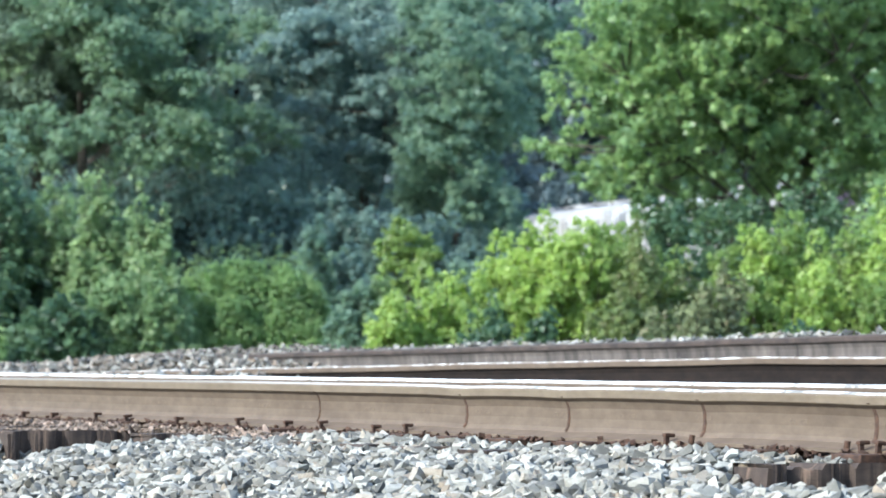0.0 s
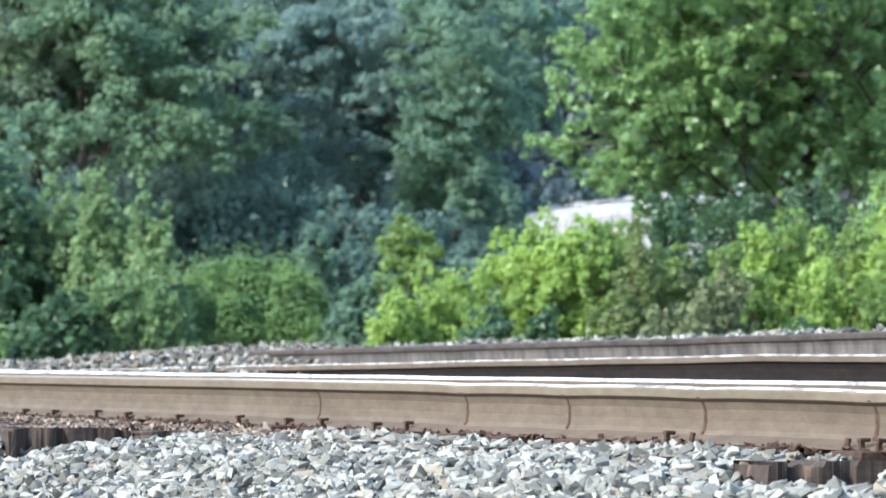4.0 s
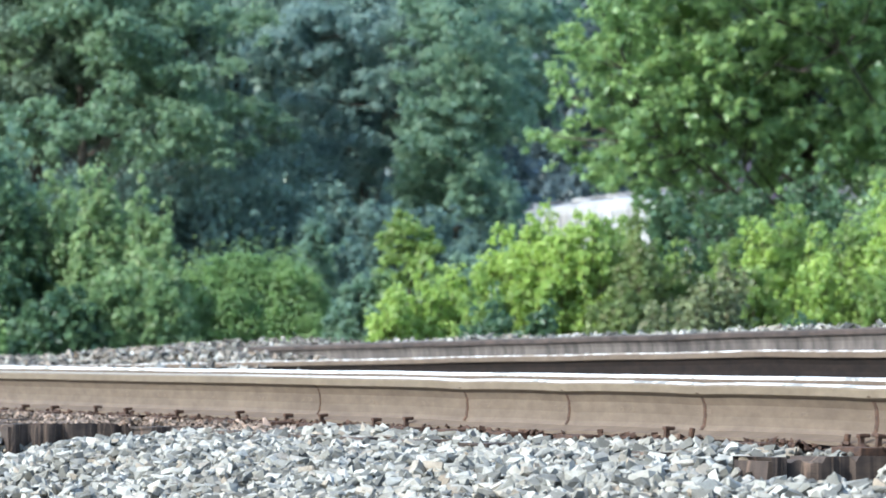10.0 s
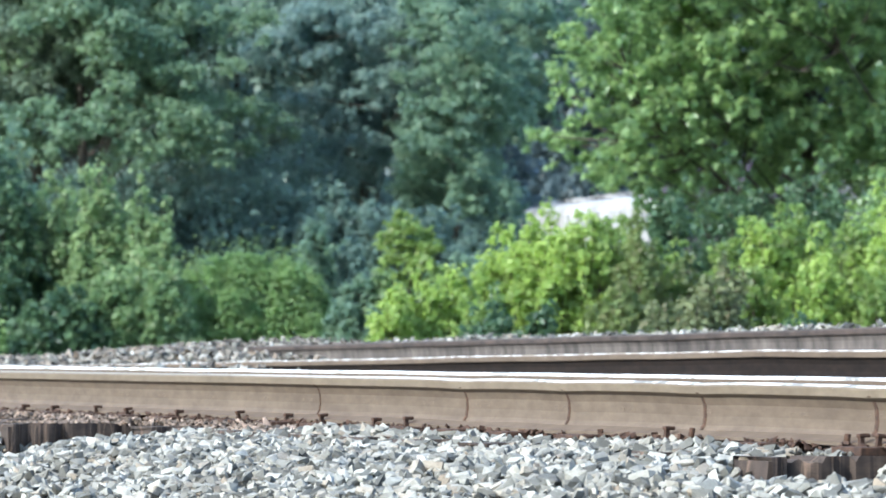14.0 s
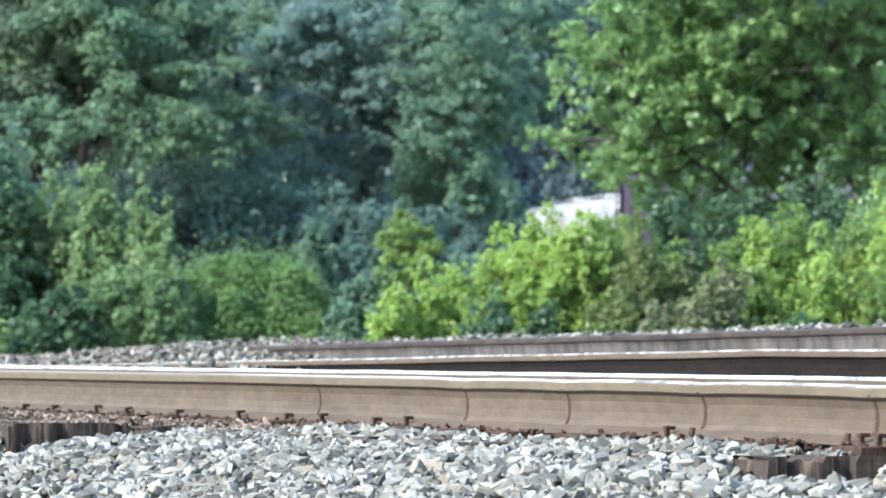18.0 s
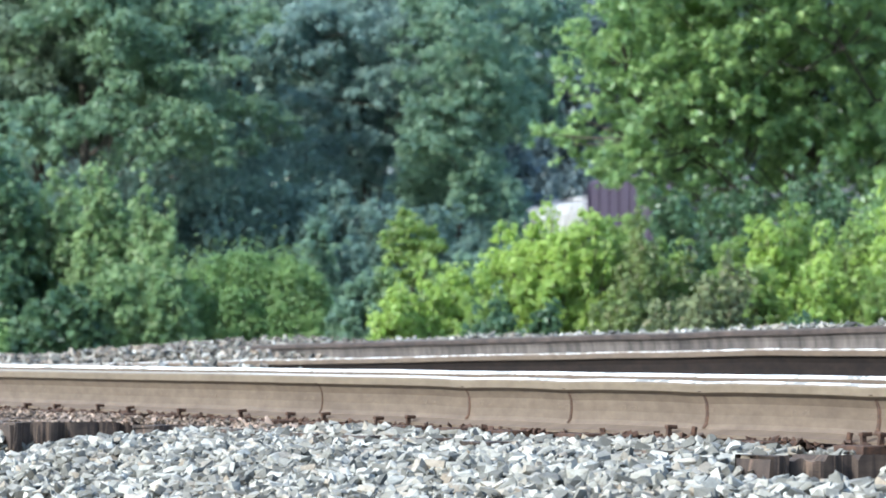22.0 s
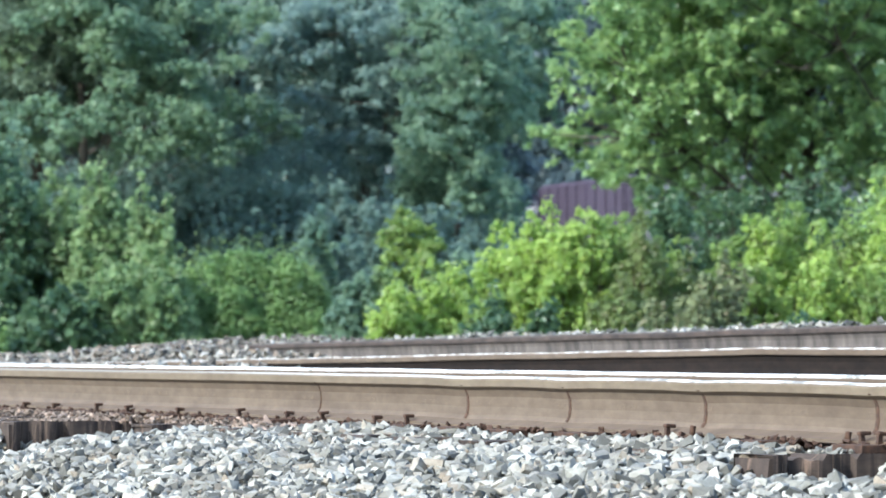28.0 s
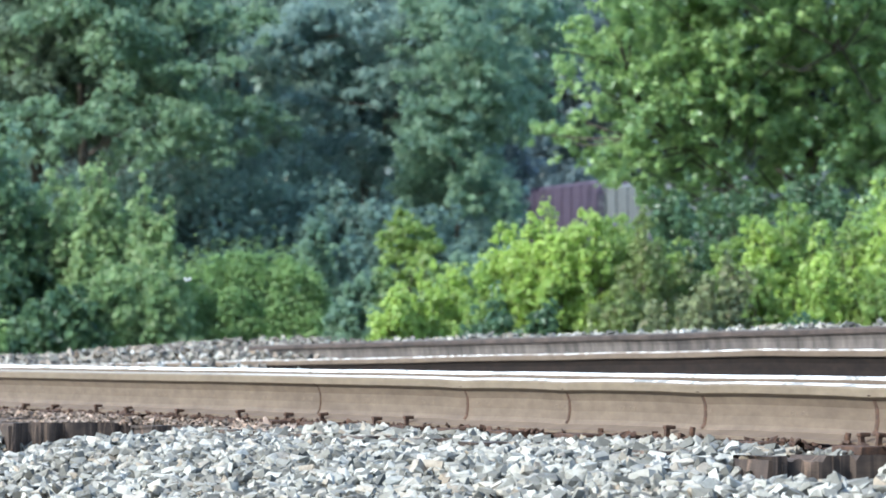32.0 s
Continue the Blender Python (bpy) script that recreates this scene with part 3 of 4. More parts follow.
    part("trunk", tube(limbs, 7), BARK, root, "grey-brown trunk with forking limbs")
    arr = np.array(tufts)
    owner = np.repeat(np.arange(len(ends)), 15)
    angle = np.array([math.atan2(p[2] - mid, p[0]) for p, r in ends])
    for k, idx in enumerate(np.array_split(np.argsort(angle), sprays)):
        mine = arr[np.isin(owner, idx)]
        count = int(cover * (math.pi * mine[:, 3] * mine[:, 5] / (0.40 * size * size)).sum())
        part("crown" if sprays == 1 else "crown_spray", leaf_mesh(rng, mine, count, size, lobes=lobes, ruffle=ruffle), leaf, root, "ragged leafy crown" if sprays == 1 else "leafy limb stirring in the wind")
    tagged(root, label, "tree", group)
    return root


HEDGE = []
BRIGHT, GREEN, OLIVE = (LEAF_HEDGE, "bright yellow-green leafy bush along the railway"), (LEAF_HEDGE_MID, "mid-green leafy bush along the railway"), (LEAF_OLIVE, "dull olive leafy bush along the railway")
HEDGE_ROWS = [(-0.69, 54.0, 0.28, 1.02, BRIGHT), (-0.32, 54.5, 0.33, 1.20, BRIGHT), (0.12, 55.0, 0.36, 1.34, BRIGHT), (0.49, 55.5, 0.34, 1.50, BRIGHT), (0.80, 56.0, 0.26, 1.98, BRIGHT), (1.11, 55.5, 0.36, 1.84, BRIGHT),
              (1.48, 55.0, 0.36, 2.02, BRIGHT), (1.89, 55.0, 0.38, 2.06, BRIGHT), (2.26, 55.5, 0.36, 2.02, GREEN), (2.59, 54.5, 0.36, 1.94, OLIVE), (2.96, 55.5, 0.36, 1.70, GREEN), (3.36, 55.2, 0.34, 1.42, OLIVE),
              (3.73, 55.4, 0.34, 1.74, GREEN), (4.14, 55.0, 0.38, 2.12, BRIGHT), (4.54, 55.5, 0.38, 2.26, GREEN), (4.91, 55.0, 0.38, 2.04, BRIGHT), (5.32, 54.5, 0.40, 2.14, GREEN), (5.72, 54.0, 0.42, 2.36, BRIGHT), (6.3, 54.0, 0.5, 2.4, BRIGHT),
              (1.3, 55.8, 0.36, 1.96, BRIGHT), (1.7, 55.8, 0.36, 2.02, BRIGHT), (2.1, 56.0, 0.36, 2.02, GREEN), (2.45, 56.0, 0.36, 2.02, GREEN),
              (2.2, 53.4, 0.42, 1.15, OLIVE), (3.9, 53.2, 0.42, 1.30, GREEN), (4.7, 53.2, 0.42, 1.35, BRIGHT), (5.5, 53.0, 0.42, 1.30, GREEN), (0.55, 53.4, 0.38, 1.00, GREEN)]
for i, (x, y, half, top, (leaf, label)) in enumerate(HEDGE_ROWS):
    HEDGE.append(bush("hedge_bush", x, y, half * 1.15, top + 0.16, leaf, 8000, 0.082, label, 30 + i, deep=0.55, group="bushes along the railway", clump=0.14, spread=0.9, bare=0.34, dome=0.35))

for i, (name, x, y, half, top, leaf, n, label) in enumerate([
        ("dry_brush", 3.25, 51.5, 0.50, 1.42, LEAF_DRY, 3200, "dull brownish dry brush in front of the hedge"),
        ("dry_brush", 3.05, 51.0, 0.42, 1.05, LEAF_DRY, 2300, "low dull dry brush in front of the hedge"),
        ("dry_brush", 2.55, 50.6, 0.34, 0.95, LEAF_DRY, 1800, "low dull dry brush in front of the hedge"),
        ("dry_brush", 3.50, 52.0, 0.34, 1.58, LEAF_DRY, 2600, "upright brownish dry brush in front of the hedge"),
        # dark leaves in place of the hedge's shaded hollows
        ("low_bush", 0.62, 52.3, 0.46, 0.92, LEAF_UNDER, 5200, "low bush in dark leaves standing for the hedge's shaded hollow"),
        ("low_bush", 1.20, 52.0, 0.36, 1.02, LEAF_UNDER, 4200, "low bush in dark leaves standing for the hedge's shaded hollow"),
        ("low_bush", 4.35, 51.5, 0.34, 0.98, LEAF_UNDER, 1700, "low bush in dark leaves standing for the hedge's shaded hollow")]):
    HEDGE.append(bush(name, x, y, half, top, leaf, n, 0.09, label, 52 + i, deep=0.35, group="bushes along the railway", clump=0.18, spread=0.8))

def vine_mound(x, y, label, seed, domes):
    """A thicket smothered by vines: smooth overlapping domes of small leaves with a few loose tufts. domes: rows of across, depth, half width, height."""
    rng = np.random.default_rng(seed)
    ground = -0.80 + 1.78 * smooth(45, 130, y) - 0.1
    root = new("vine_mound")
    root.location = (x, y, ground)
    clumps, stems = [], []
    for dx, dy, wide, tall in domes:
        clumps.append((dx, dy, 0.1, wide, wide * 0.9, tall))
        for k in range(26):
            a, e = rng.uniform(0, 2 * math.pi), rng.uniform(0.1, 1.35)
            at = (dx + wide * math.cos(a) * math.cos(e), dy - abs(wide * 0.9 * math.sin(a) * math.cos(e)), 0.1 + tall * math.sin(e))
            r = rng.uniform(0.08, 0.20)
            clumps.append((*at, r * 1.3, r, r))
        for k in range(5):
            a = rng.uniform(0, 2 * math.pi)
            foot = (dx + 0.3 * math.cos(a), dy + 0.3 * math.sin(a), 0)
            stems.append([(foot, 0.02), ((dx + 0.5 * wide * math.cos(a), dy + 0.5 * wide * math.sin(a), tall * 0.6), 0.012), ((dx + 0.6 * wide * math.cos(a), dy + 0.6 * wide * math.sin(a), tall * 0.8), 0.006)])
    part("woody_base", tube(stems, 3), TWIG, root, "thin dark stems")
    part("leaf_cover", leaf_mesh(rng, clumps, 34000, 0.085, fill=1.3, ruffle=0.28), LEAF_VINE, root, "smooth cover of vine leaves")
    return tagged(root, label, "bush", "shrubs before the woods")


SHRUBS = []
SHRUBS.append(vine_mound(-3.85, 86.0, "smooth mound of bright green vines before the woods", 70, [(-1.0, 0.1, 0.95, 2.0), (-0.2, 0.4, 1.05, 2.12), (0.6, 0.2, 0.95, 2.02), (1.1, 0.3, 0.55, 1.35), (-0.5, -0.5, 0.6, 1.3)]))
for i, (name, x, y, half, top, leaf, n, label) in enumerate([
        ("shrub", -2.20, 97.0, 0.80, 2.75, LEAF_WOOD, 6000, "shaded dark green shrub before the woods"),
        ("shrub", -9.60, 88.0, 1.60, 5.40, LEAF_WOOD, 13000, "tall shaded shrub at the wood's edge"),
        # the shade low on the left is in the dark leaves here
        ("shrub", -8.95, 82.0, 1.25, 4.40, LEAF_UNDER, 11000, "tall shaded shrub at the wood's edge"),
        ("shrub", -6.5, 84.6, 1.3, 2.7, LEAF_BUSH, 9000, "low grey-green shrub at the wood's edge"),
        ("shrub", -8.6, 80.0, 0.9, 2.2, LEAF_UNDER, 6000, "low shrub in shade-dark leaves at the wood's edge"),
        ("shrub", -7.1, 78.6, 0.85, 1.5, LEAF_UNDER, 5000, "low shrub in shade-dark leaves at the wood's edge"),
        ("shrub", -8.52, 78.0, 0.42, 0.72, LEAF_VINE, 1500, "small light green weed clump"),
        ("shrub", 0.41, 85.0, 0.68, 2.29, LEAF_WOOD, 5000, "shaded dark green shrub behind the hedge")]):
    SHRUBS.append(bush(name, x, y, half * 1.12, top, leaf, n, 0.18, label, 60 + i, group="shrubs before the woods", clump=0.26, spread=1.3, dome=0.6))

for i, (x, y, half, top, leaf, label) in enumerate([
        (-6.35, 81.6, 1.20, 3.55, LEAF_BUSH, "broad pale green shrub at the wood's edge"), (-7.50, 82.6, 1.10, 4.15, LEAF_BUSH, "tall broad grey-green shrub at the wood's edge"),
        (-5.50, 80.2, 0.75, 2.55, LEAF_BUSH, "pale green ragged shrub at the wood's edge"), (-6.72, 81.2, 0.52, 4.20, LEAF_BUSH, "tall pale green shrub with bright tips"),
        (-5.38, 80.8, 0.32, 3.15, LEAF_BUSH, "slim pale green shrub at the wood's edge"), (-5.76, 80.9, 0.36, 3.85, LEAF_BUSH, "slim pale green shrub at the wood's edge"),
        (-5.30, 79.0, 0.60, 1.75, LEAF_BUSH, "low pale green shrub beside the vines"), (-6.20, 79.0, 0.75, 1.95, LEAF_BUSH, "low pale green shrub beside the vines"),
        (-0.50, 71.0, 0.46, 1.45, LEAF_BUSH, "dull green shrub behind the hedge"), (-0.05, 70.0, 0.36, 1.95, LEAF_BUSH, "dull green shrub behind the hedge"),
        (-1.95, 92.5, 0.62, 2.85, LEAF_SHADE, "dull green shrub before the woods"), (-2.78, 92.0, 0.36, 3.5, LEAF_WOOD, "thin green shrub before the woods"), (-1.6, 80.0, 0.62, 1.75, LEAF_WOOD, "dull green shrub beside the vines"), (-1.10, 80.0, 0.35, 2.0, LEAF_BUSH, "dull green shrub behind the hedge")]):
    SHRUBS.append(bush("shrub", x, y, half, top, leaf, int(9500 * half + 2000), 0.128, label, 200 + i, group="shrubs before the woods", clump=0.19, spread=1.1, dome=0.55))
# a young tree, bright against the shaded woods
SHRUBS.append(tree("sapling", -0.56, 70.5, -0.5, 3.2, 1.5, 0.5, LEAF_HEDGE_MID, 0.10, "light green young tree standing behind the hedge", 95, group="shrubs before the woods", trunk=0.03, front=0.35, filler=0, bough=0.17, fine=1.2, hang=0.5,
                   boughs=[(-0.16, 3.02, 0.15), (-0.30, 2.78, 0.18), (0.0, 2.82, 0.19), (0.22, 2.74, 0.18), (-0.45, 2.56, 0.16), (-0.18, 2.52, 0.22), (0.12, 2.5, 0.22), (0.36, 2.46, 0.19),
                           (-0.30, 2.26, 0.18), (0.0, 2.24, 0.2), (0.28, 2.2, 0.2), (-0.1, 1.95, 0.18), (0.2, 1.92, 0.18)]))
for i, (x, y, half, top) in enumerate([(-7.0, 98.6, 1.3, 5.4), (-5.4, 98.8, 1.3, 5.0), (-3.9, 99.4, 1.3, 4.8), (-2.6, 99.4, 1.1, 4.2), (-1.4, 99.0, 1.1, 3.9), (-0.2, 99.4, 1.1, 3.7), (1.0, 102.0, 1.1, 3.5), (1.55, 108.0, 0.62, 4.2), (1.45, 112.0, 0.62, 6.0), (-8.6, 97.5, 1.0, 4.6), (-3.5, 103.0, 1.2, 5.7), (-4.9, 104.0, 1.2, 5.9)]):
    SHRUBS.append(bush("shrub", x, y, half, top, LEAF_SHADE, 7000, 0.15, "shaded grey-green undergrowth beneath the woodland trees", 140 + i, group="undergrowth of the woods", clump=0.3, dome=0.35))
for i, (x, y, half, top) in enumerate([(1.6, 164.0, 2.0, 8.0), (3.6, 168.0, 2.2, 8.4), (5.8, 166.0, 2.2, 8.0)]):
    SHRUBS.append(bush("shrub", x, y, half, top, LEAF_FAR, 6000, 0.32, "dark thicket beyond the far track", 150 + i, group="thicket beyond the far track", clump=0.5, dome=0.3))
INNER_BOUGHS = [(-3.6, 4.4, 0.5), (-3.3, 5.0, 0.5), (-3.0, 4.2, 0.5), (-3.7, 5.5, 0.45), (-3.4, 3.9, 0.4), (-2.9, 5.2, 0.5), (-3.9, 4.8, 0.35), (-2.4, 4.9, 0.5), (-2.6, 3.8, 0.45), (0.3, 4.5, 0.45), (1.3, 3.6, 0.45), (1.6, 4.9, 0.5), (-3.2, 3.5, 0.4), (-2.7, 3.35, 0.4), (-3.6, 3.6, 0.3), (0.0, 5.9, 0.45), (0.1, 6.4, 0.5),
                (-3.84, 6.15, 0.4), (-3.45, 6.45, 0.5), (-2.9, 6.3, 0.5), (-0.9, 5.9, 0.5), (-1.4, 6.2, 0.5), (0.9, 6.3, 0.5), (-3.0, 4.6, 0.4), (-2.2, 4.0, 0.45), (-1.5, 4.4, 0.45)]
MAPLE = tree("maple_tree", 6.55, 76.0, 0.1, 12.0, 2.0, 4.2, LEAF_MAPLE, 0.135, "large bright green maple tree beside the railway", 4, lobes=True, sprays=14, trunk=0.20, front=3.3, filler=170, bough=0.75, hang=0.6, cover=2.05, flare=-2.4, ruffle=0.5, fine=0.8,
             boughs=INNER_BOUGHS + [(-4.30, 5.80, 0.34), (-4.43, 5.41, 0.28), (-4.55, 5.05, 0.23), (-4.46, 4.70, 0.23), (-4.85, 3.98, 0.27), (-4.40, 3.80, 0.42), (-3.92, 3.43, 0.36), (-4.10, 4.22, 0.36),
                     (-3.89, 5.18, 0.41), (-3.50, 5.78, 0.45), (-3.67, 4.64, 0.36), (-3.19, 3.72, 0.41), (-2.88, 3.23, 0.32), (-2.71, 5.58, 0.47), (-2.50, 4.47, 0.39), (-1.90, 5.42, 0.51),
                     (-1.97, 4.66, 0.49), (-1.44, 3.51, 0.34), (-2.12, 3.10, 0.36), (-1.04, 4.07, 0.41), (-0.21, 5.54, 0.41), (0.10, 5.02, 0.28), (0.04, 3.85, 0.46), (0.89, 5.60, 0.51),
                     (0.98, 4.22, 0.47), (0.50, 3.24, 0.39), (-2.65, 2.7, 0.35), (-2.45, 3.1, 0.34), (-2.9, 2.95, 0.3), (-2.2, 2.6, 0.4), (-1.7, 2.6, 0.4), (-1.1, 2.8, 0.45),
                     # high boughs over the view, added to cast shade on those below
                     (-2.6, 7.5, 0.9), (-1.6, 8.3, 0.95), (-0.6, 7.6, 0.95), (0.4, 8.3, 0.95), (-1.3, 7.5, 0.9), (0.3, 7.4, 0.9), (1.3, 7.6, 0.9), (2.2, 7.9, 0.9), (-2.1, 8.0, 0.9)])
# the first three wear the darker leaf in place of the maple's shade
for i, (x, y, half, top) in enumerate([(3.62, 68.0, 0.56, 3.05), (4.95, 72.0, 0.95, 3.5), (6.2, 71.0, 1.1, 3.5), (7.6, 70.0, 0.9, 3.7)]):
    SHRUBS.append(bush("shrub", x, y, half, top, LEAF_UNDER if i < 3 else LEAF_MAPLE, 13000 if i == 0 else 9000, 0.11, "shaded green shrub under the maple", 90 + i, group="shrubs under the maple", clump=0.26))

WOODS = []
# the trees of the wood's edge, with the boughs that hang out of it
WOODS.append(tree("woodland_tree", -8.6, 101.5, 0.6, 11.0, 3.6, 3.6, LEAF_EDGE, 0.138, "tall green tree reaching out from the wood's edge", 100, group="trees of the woods", trunk=0.16, front=4.6, filler=44, cover=1.9, bough=0.9, flare=1.4, ruffle=0.25,
                  boughs=[(2.45, 6.1, 0.6), (4.0, 7.5, 0.72), (3.54, 6.3, 0.5), (4.62, 5.05, 0.5), (3.86, 5.3, 0.7), (2.97, 5.07, 0.78), (1.94, 5.13, 0.71),
                          (0.86, 5.1, 0.65), (4.97, 4.78, 0.3), (3.92, 4.4, 0.5), (2.85, 4.42, 0.71), (1.66, 4.3, 0.71), (0.34, 4.7, 0.72), (-0.8, 5.07, 0.71), (1.03, 5.8, 0.5)]))
WOODS.append(tree("woodland_tree", -10.0, 103.5, 0.6, 11.5, 4.2, 3.4, LEAF_DIMMED, 0.138, "tall olive tree at the wood's edge, its leaves painted dim", 104, group="trees of the woods", trunk=0.16, front=4.2, filler=40, cover=1.9, bough=0.85, ruffle=0.25,
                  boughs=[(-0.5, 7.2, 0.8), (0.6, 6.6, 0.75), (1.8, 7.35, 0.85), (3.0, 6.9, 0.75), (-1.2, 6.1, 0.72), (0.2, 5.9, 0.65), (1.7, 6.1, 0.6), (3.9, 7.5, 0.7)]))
WOODS.append(tree("woodland_tree", -2.0, 108.5, 0.6, 11.5, 3.4, 3.0, LEAF_HAZY, 0.138, "grey-green tree shaded by its neighbours in the woods", 101, group="trees of the woods", trunk=0.15, front=3.5, filler=75, cover=1.9, bough=0.8, ruffle=0.25,
                  boughs=[(-2.41, 7.4, 0.63), (-1.16, 7.94, 0.71), (-0.03, 7.58, 0.71), (1.1, 7.77, 0.7), (-1.36, 7.08, 0.56), (-0.59, 5.53, 0.45), (0.04, 4.83, 0.59), (0.6, 4.34, 0.45), (-1.14, 4.67, 0.63), (-0.37, 4.04, 0.63),
                          (0.67, 6.46, 0.63), (0.11, 5.95, 0.53), (-1.44, 5.96, 0.59), (-2.41, 4.18, 0.63), (-1.57, 3.63, 0.56), (1.66, 6.88, 0.63)]))
WOODS.append(tree("woodland_tree", 0.3, 104.5, 0.6, 11.0, 2.6, 1.6, LEAF_WOOD, 0.138, "slender tree hung with vines at the wood's edge", 102, group="trees of the woods", trunk=0.13, front=2.4, filler=44, cover=1.9, bough=0.7, hang=0.8, ruffle=0.25,
                  boughs=[(0.67, 7.33, 0.52), (0.77, 6.61, 0.52), (0.36, 5.65, 0.52), (0.16, 4.74, 0.55), (0.53, 4.06, 0.49), (-0.56, 5.43, 0.66), (-0.83, 4.55, 0.62), (-0.29, 3.73, 0.62), (-1.04, 3.57, 0.57), (0.05, 3.16, 0.55),
                          (1.08, 3.59, 0.52), (1.22, 3.04, 0.44), (-1.45, 2.77, 0.58), (-0.08, 6.64, 0.61), (-0.15, 7.75, 0.68)]))
WOODS.append(tree("woodland_tree", 1.5, 120.5, 0.6, 12.0, 5.6, 1.9, LEAF_WOOD, 0.16, "green tree in the gap of the woods", 103, group="trees of the woods", trunk=0.13, front=2.5, filler=16, bough=0.8,
                  boughs=[(0.41, 8.2, 0.71), (0.89, 7.37, 0.67), (1.29, 8.56, 0.67), (0.81, 9.16, 0.71), (0.57, 6.41, 0.66), (1.2, 6.33, 0.63), (0.18, 7.13, 0.67), (1.69, 7.6, 0.63)]))
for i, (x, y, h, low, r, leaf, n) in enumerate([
        # the second stands out of view, added to shade the left shrubs
        (-13.4, 104, 12.0, 2.5, 3.4, LEAF_WOOD, 60), (-15.2, 86, 9.0, 1.0, 3.3, LEAF_WOOD, 60), (-5.4, 113, 13.0, 4.2, 3.6, LEAF_HAZY, 60), (-11.0, 117, 13.0, 1.5, 3.8, LEAF_HAZY, 60), (-1.2, 119, 13.0, 1.2, 3.2, LEAF_HAZY, 60),
        (-6.5, 124, 13.5, 0.8, 4.2, LEAF_HAZY, 70), (5.5, 176, 17, 0.4, 5.5, LEAF_FAR, 80), (-3.0, 150, 16, 0.4, 6.0, LEAF_FAR, 70),
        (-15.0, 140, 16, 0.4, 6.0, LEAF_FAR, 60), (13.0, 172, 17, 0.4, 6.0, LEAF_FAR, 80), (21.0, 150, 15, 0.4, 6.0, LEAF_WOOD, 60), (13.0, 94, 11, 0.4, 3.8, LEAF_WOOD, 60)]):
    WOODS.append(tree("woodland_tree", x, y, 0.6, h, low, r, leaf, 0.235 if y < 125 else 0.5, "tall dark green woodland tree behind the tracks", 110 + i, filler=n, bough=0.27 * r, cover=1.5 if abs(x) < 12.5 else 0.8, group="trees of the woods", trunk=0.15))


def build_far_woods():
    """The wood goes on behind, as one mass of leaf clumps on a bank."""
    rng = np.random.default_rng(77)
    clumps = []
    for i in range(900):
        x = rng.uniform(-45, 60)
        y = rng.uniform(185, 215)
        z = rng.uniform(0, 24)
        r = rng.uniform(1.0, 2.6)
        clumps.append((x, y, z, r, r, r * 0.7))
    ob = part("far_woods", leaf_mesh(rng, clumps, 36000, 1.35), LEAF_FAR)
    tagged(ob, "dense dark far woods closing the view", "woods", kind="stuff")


build_far_woods()


# ------------------------------------------------------------------ the train
TRAIN_LEAN = radians(15.0)
TRAIN_WAY = Vector((-math.sin(TRAIN_LEAN), math.cos(TRAIN_LEAN), 0))
TRAIN_AT = Vector((6.44, 140.4, 0.98))         # the coupling between the white and the maroon car passes here at 20.5 s
TRAIN_TURN = math.degrees(math.atan2(TRAIN_WAY.y, TRAIN_WAY.x))
WHITE = grained("weathered dusty white paint", (0.26, 0.26, 0.27), (0.56, 0.56, 0.565), 7, 0.5, stretch=(1, 1, 0.2), relief=0.1, depth=0.002, big=(0.6, 0.58, 0.56))
MAROON = grained("faded maroon paint", (0.040, 0.030, 0.052), (0.068, 0.052, 0.084), 6, 0.6, relief=0.1, depth=0.002, big=(0.75, 0.72, 0.72))
GREY_PAINT = grained("pale grey paint", (0.08, 0.09, 0.097), (0.125, 0.138, 0.146), 6, 0.6, relief=0.1, depth=0.002)
IRON = grained("black grimy iron", (0.02, 0.02, 0.02), (0.06, 0.055, 0.05), 10, 0.7, 0.3)


WHEELS = []


def bogie(root, x):
    frame_mesh = part("bogie", box_bm(0.5, 1.9, 0.22, (x, 0, 0.62), 0.04), IRON, root)
    for side in (-0.98, 0.98):
        part("side_frame", box_bm(2.5, 0.12, 0.28, (x, side, 0.55), 0.05), IRON, frame_mesh)
    for dx in (-0.9, 0.9):
        for side in (-0.75, 0.75):
            bm = cyl_bm(0.46, 0.13, (0, 0, 0), Euler((radians(90), 0, 0)).to_matrix().to_4x4(), 24)
            w = part("wheel", bm, IRON, frame_mesh)
            w.location = (x + dx, side, 0.46)
            WHEELS.append(w)


